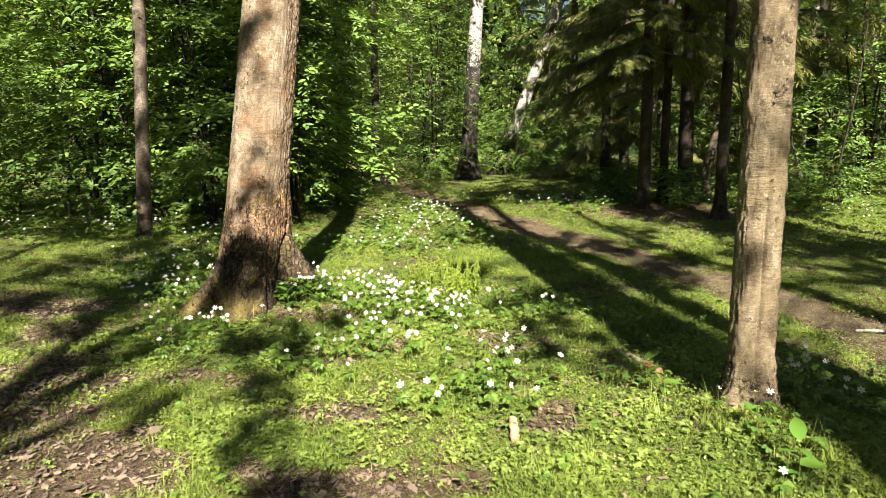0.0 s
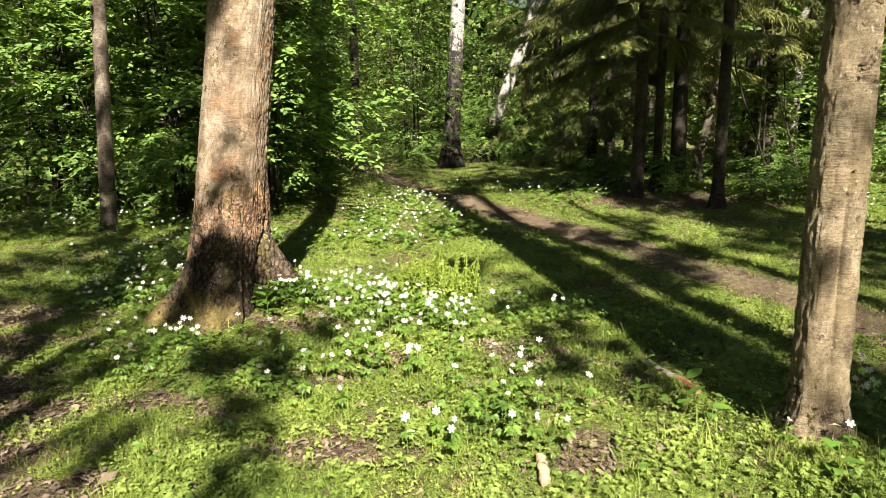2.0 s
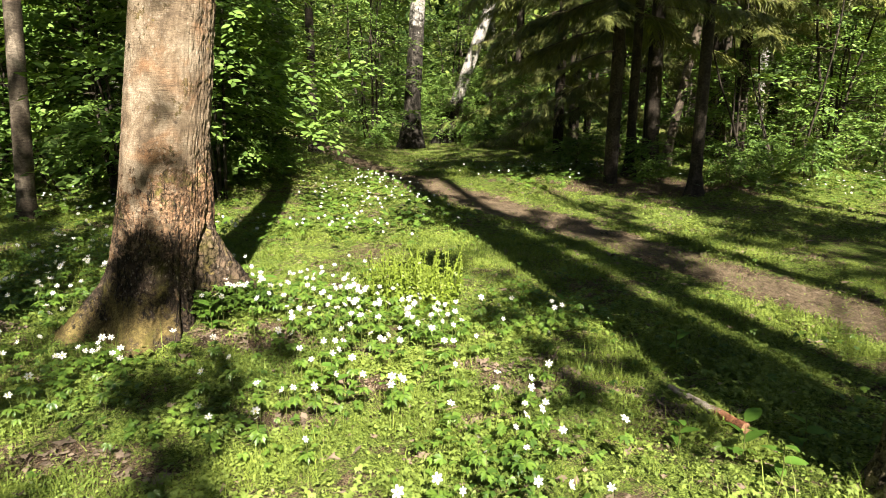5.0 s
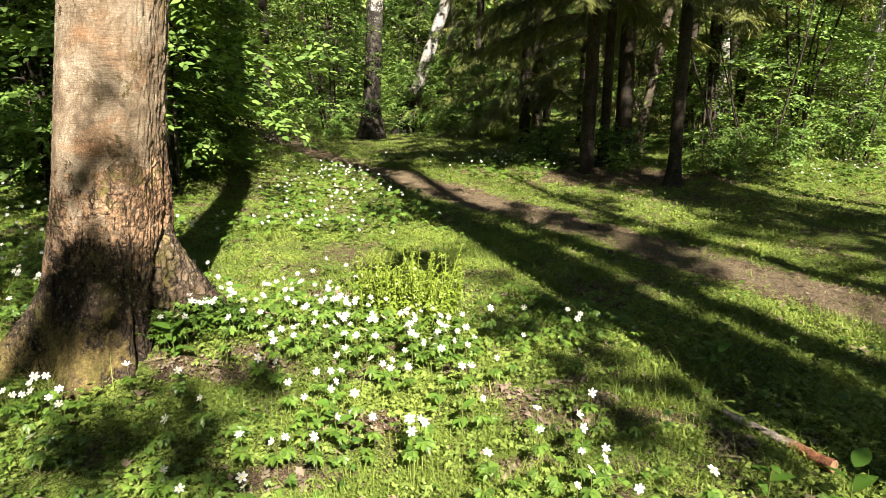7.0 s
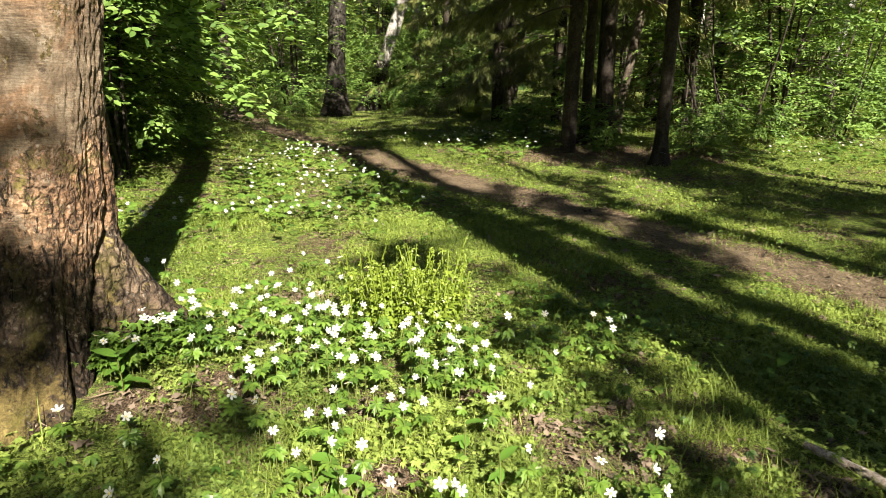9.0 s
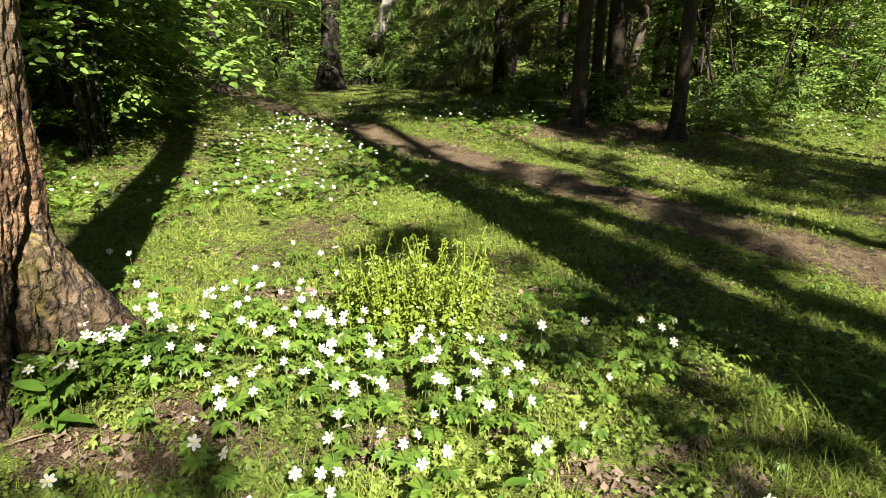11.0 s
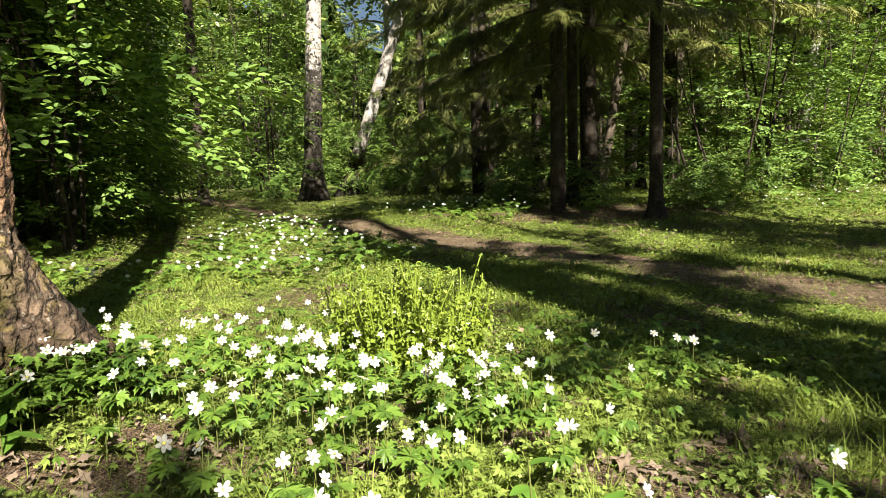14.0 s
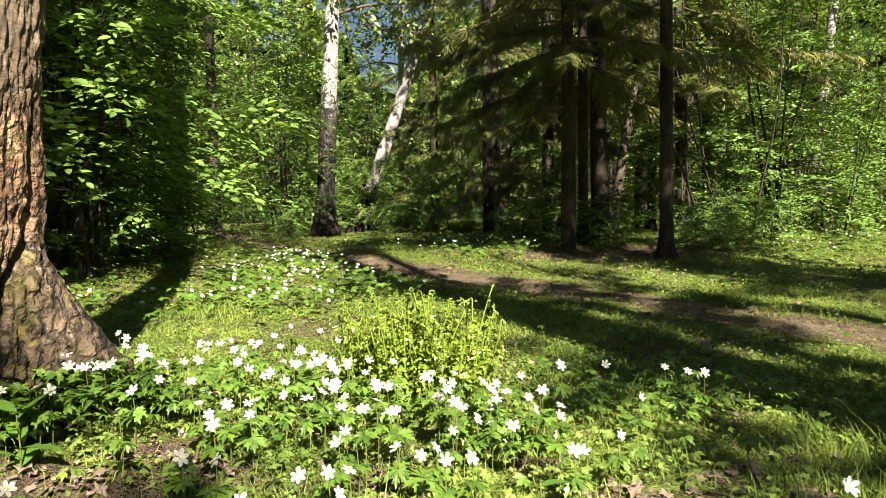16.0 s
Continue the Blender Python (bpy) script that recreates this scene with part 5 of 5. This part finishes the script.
ON_LAWN = [(0.64, 3.88), (0.76, 3.84), (0.71, 3.56), (0.79, 3.68), (0.83, 3.51), (1.01, 3.54), (0.73, 3.24), (0.80, 3.24), (0.92, 3.25), (0.51, 3.13), (0.53, 3.21), (0.46, 3.25), (0.58, 3.33), (0.57, 3.42), (0.70, 3.41), (-0.14, 3.58), (-0.30, 3.56), (0.02, 3.48), (0.34, 3.17), (0.26, 3.83), (0.29, 3.84), (0.00, 3.99), (2.10, 3.86), (2.12, 3.67), (2.06, 3.55), (2.00, 3.56), (2.18, 3.44), (2.18, 3.31), (1.65, 2.68), (1.59, 3.14), (1.78, 3.12), (1.71, 3.10)]
IN_GRASS = [(-0.31, 4.31), (-0.15, 4.08), (-0.09, 4.00), (-0.01, 3.77), (0.15, 3.86), (-0.13, 3.79), (-0.22, 3.79), (0.26, 3.74), (0.29, 3.80), (-0.10, 3.83), (0.03, 3.89), (0.08, 4.03), (0.02, 4.13), (-0.01, 4.14), (0.49, 3.95), (0.64, 3.80), (0.75, 3.77), (0.72, 3.66), (0.69, 3.55), (0.78, 3.62), (-0.16, 3.58), (0.48, 3.72)]
r = np.random.default_rng(91)
for x, y in IN_GRASS + BY_TRUNK + IN_PATCH + IN_FRONT + ON_LAWN:
    anemone(x + r.normal(0, 0.006), y + r.normal(0, 0.006), r)
for cx, cy, sx, sy, n in ((-0.12, 4.92, 0.24, 0.22, 60), (0.30, 4.62, 0.2, 0.15, 22), (-0.75, 4.85, 0.18, 0.12, 10), (-0.66, 4.66, 0.12, 0.05, 12), (-0.72, 4.52, 0.04, 0.03, 4), (-2.25, 5.75, 0.28, 0.45, 36), (2.2, 3.5, 0.16, 0.28, 14), (-1.9, 4.95, 0.16, 0.28, 24), (-1.84, 5.4, 0.14, 0.12, 9), (-1.0, 4.09, 0.12, 0.035, 9), (-1.4, 4.35, 0.2, 0.12, 7)):
    for _ in range(n):
        anemone(cx + r.normal(0, sx), cy + r.normal(0, sy), r)

# leaves without flowers, and the flowers farther off
LEAFY = [(-1.85, 4.95, 0.32, 0.45), (-0.55, 4.58, 0.2, 0.09), (-0.05, 4.9, 0.38, 0.32), (0.38, 4.55, 0.26, 0.2), (0.75, 4.75, 0.35, 0.25), (-0.75, 4.85, 0.28, 0.22), (-2.25, 5.75, 0.45, 0.75), (-1.05, 3.98, 0.42, 0.22), (0.65, 3.5, 0.28, 0.3), (2.15, 3.45, 0.4, 0.5), (0.0, 3.9, 0.3, 0.15), (-0.4, 3.72, 0.3, 0.15), (1.0, 5.1, 0.4, 0.4)]
BACK_LEAFY = [(-0.55, 7.3, 0.5, 0.5), (0.05, 7.9, 0.4, 0.5), (-1.0, 9.2, 0.5, 0.6), (-0.95, 10.5, 0.45, 0.5), (-0.45, 9.65, 0.28, 0.4), (-0.7, 8.1, 0.4, 0.45), (-0.85, 8.4, 0.5, 0.7), (-0.75, 11.0, 0.7, 1.6), (-1.2, 7.2, 0.6, 0.6), (-0.2, 8.9, 0.35, 0.8), (1.45, 10.3, 0.6, 0.4), (1.5, 11.4, 0.9, 0.7), (-4.6, 8.0, 1.8, 0.9), (-3.0, 7.8, 0.8, 0.7), (2.6, 11.2, 1.0, 0.5), (6.0, 9.8, 1.4, 0.7), (-1.9, 6.9, 0.8, 0.8)]
L0 = np.array(lobed_leaf(0.05, 0.3)[0])
LF = lobed_leaf(0.05, 0.3)[1]


TOOTHED = [toothed_leaf(0.046, d, 20 + q) for q, d in enumerate((0.25, 0.5, 0.1))]


def leaf_carpet(name, label, x, y, r, size, hi, mat=ANEM, fine=False):
    n = len(x)
    az = r.uniform(0, 2 * np.pi, n)
    fwd = np.stack([np.cos(az), np.sin(az), r.uniform(-0.35, 0.15, n)], -1)
    nor = unit(np.array([0, 0, 1.0]) + 0.45 * rand_unit(r, n))
    side = unit(np.cross(fwd, nor))
    fwd = np.cross(nor, side)
    k = (size * r.uniform(0.65, 1.2, n))[:, None]
    at = np.stack([x, y, gz(x, y) + hi * r.uniform(0.35, 1.1, n)], -1)
    V, F = joined([stamp(*TOOTHED[q], at[q::3], (side * k)[q::3], (fwd * k)[q::3], (nor * k)[q::3]) for q in range(3)]) if fine else stamp(L0, LF, at, side * k, fwd * k, nor * k)
    tagged(new(name, mesh(name, V, [F], mat, smooth=False)), label, "leaves", kind="stuff")


x, y = spread_over(r, 54000, -3.2, 3.0, 2.3, 7.6, lambda x, y: np.maximum(0.50 * within(x, y, LEAFY) ** 1.5, 0.11 * lawn(x, y) * np.clip(clumpy(2.1 * x + 1, 1.9 * y) - 0.3, 0, 1)) * (1 - 0.9 * bare(x, y)) * (np.hypot(x + 0.95, y - 4.6) > 0.30))
leaf_carpet("anemone_leaves", "carpet of cut green anemone leaves", x, y, r, 0.66, 0.085, fine=True)
x, y = spread_over(r, 34000, -7, 8, 6.5, 13.5, lambda x, y: 0.42 * within(x, y, BACK_LEAFY) * smooth01((trail_far(x, y) - 0.25) / 0.2))
leaf_carpet("anemone_leaves", "anemone leaves beside the path", x, y, r, 1.2, 0.14)
x, y = spread_over(r, 30000, -2.0, 2.4, 2.2, 5.0, lambda x, y: lawn(x, y) * clumpy(1.3 * x + 4, 1.3 * y))
leaf_carpet("herb_leaves", "small cut leaves growing through the grass", x, y, r, 0.42, 0.040, HERB)
x = np.concatenate([-0.60 + r.normal(0, 0.10, 400), -0.72 + r.normal(0, 0.05, 170)])
y = np.concatenate([4.67 + r.normal(0, 0.05, 400), 4.53 + r.normal(0, 0.03, 170)])
leaf_carpet("anemone_leaves", "tall anemone leaves crowding the old tree's roots", x, y, r, 0.66, 0.13, fine=True)
PV, PF = petals(0.032, 0.25)
x, y = spread_over(r, 6500, -7, 8, 6.8, 13.5, lambda x, y: 0.5 * within(x, y, BACK_LEAFY) ** 1.5 * smooth01((trail_far(x, y) - 0.3) / 0.2))
n = len(x)
nor = unit(np.array(FACE) + 0.35 * rand_unit(r, n))
a = unit(np.cross(nor, rand_unit(r, n)))
V, F = stamp(PV, PF, np.stack([x, y, gz(x, y) + r.uniform(0.11, 0.17, n)], -1), a, np.cross(nor, a), nor)
tagged(new("anemone_flowers", mesh("anemone_flowers", V, [F], PETAL, smooth=False)), "white anemone flowers scattered beside the path", "flowers", kind="stuff")


# ---------------------------------------------------------------- the young fern
def frond(r, tall, lean):
    """A fern frond that still unrolls: stalk, pairs of drooping leaflets with smaller ones on them, and a curled tip."""
    k = np.linspace(0, 1, 12)[:, None]
    line = np.concatenate([lean * tall * k ** 1.6, 0.025 * np.sin(k * 3 + r.uniform(0, 6)) * k, tall * k], 1)
    curl = np.linspace(0, 5.6, 10)[1:]
    c = r.uniform(0.006, 0.011) * (1 - curl / 7.5)
    tip = line[-1] + np.stack([c[0] - c * np.cos(curl), 0.003 * curl, c * np.sin(curl)], -1)
    pts = np.concatenate([line, tip])
    stalk = tube(pts, np.linspace(0.0040, 0.0018, len(pts)), 5)
    P, D, L = [], [], []
    pairs = int(r.integers(7, 12))
    for q in range(pairs):
        f = 0.25 + 0.73 * q / (pairs - 1)
        i = min(10.99, f * 11)
        a = line[int(i)] + (line[int(i) + 1] - line[int(i)]) * (i - int(i))
        for s_ in (-1, 1):
            long = 0.050 * (1.2 - 0.8 * f) * r.uniform(0.55, 1.25)
            way = unit(np.array([r.uniform(-0.5, 0.7), s_ * r.uniform(0.6, 1), r.uniform(-0.1, 0.7)]))
            for g in (0.0, 0.3, 0.6, 0.85):
                bent = a + way * long * g - np.array([0, 0, 0.9]) * long * g * g
                P.append(bent)
                D.append(way + np.array([0, 0, -1.5 * g]) + r.normal(0, 0.45, 3))
                L.append(long * (0.72 - 0.4 * g))
    for q in range(7):
        P.append(tip[1 + q])
        D.append(r.normal(0, 1, 3) + np.array([0, 0, -0.3]))
        L.append(0.009)
    P, D, L = np.array(P), np.array(D), np.array(L)
    return stalk, leaves(P, D, unit(r.normal(0, 1, (len(P), 3)) + np.array([0.5, 0, 0.6])), L, L * 0.72, False)


fern = thing("young_fern", 0.23, 5.16, g1(0.23, 5.16), "clump of unrolling yellow-green fern fronds", "fern")
r = np.random.default_rng(95)
for q in range(84):
    st, lf = frond(r, r.uniform(0.18, 0.31) if q % 4 else r.uniform(0.30, 0.39), r.uniform(0.0, 0.22))
    fr = part("frond", mesh("frond", np.concatenate([st[0], lf[0]]), [st[1], lf[1] + len(st[0])], FERN), fern)
    a, d = r.uniform(0, 2 * math.pi), math.sqrt(r.uniform(0, 1))
    fr.matrix_local = pose(0.27 * d * math.cos(a), 0.17 * d * math.sin(a), -0.01, r.normal(0, 8), r.normal(0, 8), math.degrees(a) + r.normal(0, 60))


tagged(copy_thing(fern, pose(2.1, 16.4, g1(2.1, 16.4) - 0.01, 0, 0, 130)), "small fern clump in a sunny spot before the spruces")


# ---------------------------------------------------------------- broad-leaved plants
def broad_leaf(size):
    """A pointed oval leaf, bent along its midrib."""
    V, F = [], []
    rows = 7
    for q in range(rows):
        f = q / (rows - 1)
        w = size * 0.27 * math.sin(math.pi * min(1, f * 0.93 + 0.06)) ** 0.8 if 0 < q < rows - 1 else 0.0012
        z = -0.25 * size * f * f + 0.02 * size
        V += [(-w, size * f, z + 0.18 * w), (0, size * f, z), (w, size * f, z + 0.18 * w)]
    for q in range(rows - 1):
        a = q * 3
        F += [(a, a + 1, a + 4, a + 3), (a + 1, a + 2, a + 5, a + 4)]
    return np.array(V), np.array(F)


BROAD_ME = [mesh("leaf", *(lambda a: (a[0], [a[1]]))(broad_leaf(s_)), BROAD) for s_ in (0.062, 0.048, 0.074)]
STALK_ME = mesh("stem", *(lambda a: (a[0], [a[1]]))(tube([(0, 0, -0.02), (0.004, 0, 0.06), (0, 0, 0.13)], [0.0024, 0.002, 0.0014], 5)), STEM)
r = np.random.default_rng(97)
for x, y, n, sz in ((-0.662, 4.435, 8, 1.2), (1.40, 3.56, 6, 1.1), (1.69, 3.02, 5, 1.0), (1.74, 2.78, 6, 1.25), (1.45, 3.42, 5, 1.0), (0.86, 5.25, 5, 0.9), (1.05, 4.98, 4, 0.9), (-0.72, 5.35, 5, 1.1), (0.02, 3.95, 5, 0.9), (-0.05, 4.02, 3, 0.8), (1.22, 3.62, 5, 0.9), (0.35, 4.12, 3, 0.9), (1.62, 3.62, 5, 1.0), (1.5, 4.5, 5, 1.0), (0.42, 3.98, 3, 0.8), (-0.38, 5.3, 4, 0.9)):
    t = thing("broad_leaved_plant", x, y, g1(x, y), "small plant with broad pointed bright green leaves", "plant", "broad-leaved plants")
    part("stem", STALK_ME, t)
    for q in range(n):
        lf = part("leaf", BROAD_ME[q % 3], t)
        lf.matrix_local = pose(0, 0, 0.13 * (q + 1) / n * min(sz, 1.3), r.uniform(5, 45), r.uniform(-15, 15), 137 * q + r.uniform(-20, 20))
        lf.scale = (sz, sz, sz)


# ---------------------------------------------------------------- fallen wood
def stick(name, label, a, b, r0, r1, bark, raw, seed, seg=12):
    r = np.random.default_rng(seed)
    a, b = np.array(a, float), np.array(b, float)
    k = np.linspace(0, 1, 16)[:, None]
    line = a + (b - a) * k + r.normal(0, 0.12 * r0, (16, 3))
    V, F = tube(line, (r0 + (r1 - r0) * k[:, 0]) * (1 + 0.03 * r.normal(size=16)), seg)
    V = V + (V - np.repeat(line, seg, 0)) * r.normal(0, 0.11, (len(V), 1))
    t = thing(name, 0, 0, 0, label, "stick")
    far = np.repeat(k[:, 0], seg)
    part("bark", mesh("bark", V, [F], bark, zones={"rot": 1.1 * smooth01((far - 0.5) / 0.3)}), t)
    for i, c in ((0, line[0]), (15, line[15])):
        ring = V[i * seg:(i + 1) * seg]
        cap = np.concatenate([ring, [c + (c - line[8]) * 0.012]])
        part("broken_end", mesh("broken_end", cap, [np.array([(q, (q + 1) % seg, seg) for q in range(seg)])], raw), t, "pale broken wood")


stick("fallen_log", "short fallen birch branch with peeled orange end", (1.36, 4.13, g1(1.36, 4.13) + 0.018), (1.50, 3.76, g1(1.5, 3.76) + 0.025), 0.011, 0.021, BARK_LOG, ROTTEN, 1)
stick("wood_chunk", "pale stub of wood stuck in the grass", (0.83, 3.05, g1(0.82, 3.05) + 0.012), (0.815, 3.17, g1(0.82, 3.17) + 0.03), 0.018, 0.016, RAW_WOOD, RAW_WOOD, 2)
stick("fallen_stick", "pale stick lying beside the path", (2.80, 4.66, g1(2.8, 4.66) + 0.02), (3.25, 4.58, g1(3.25, 4.58) + 0.025), 0.008, 0.010, BIRCH_W, RAW_WOOD, 3)
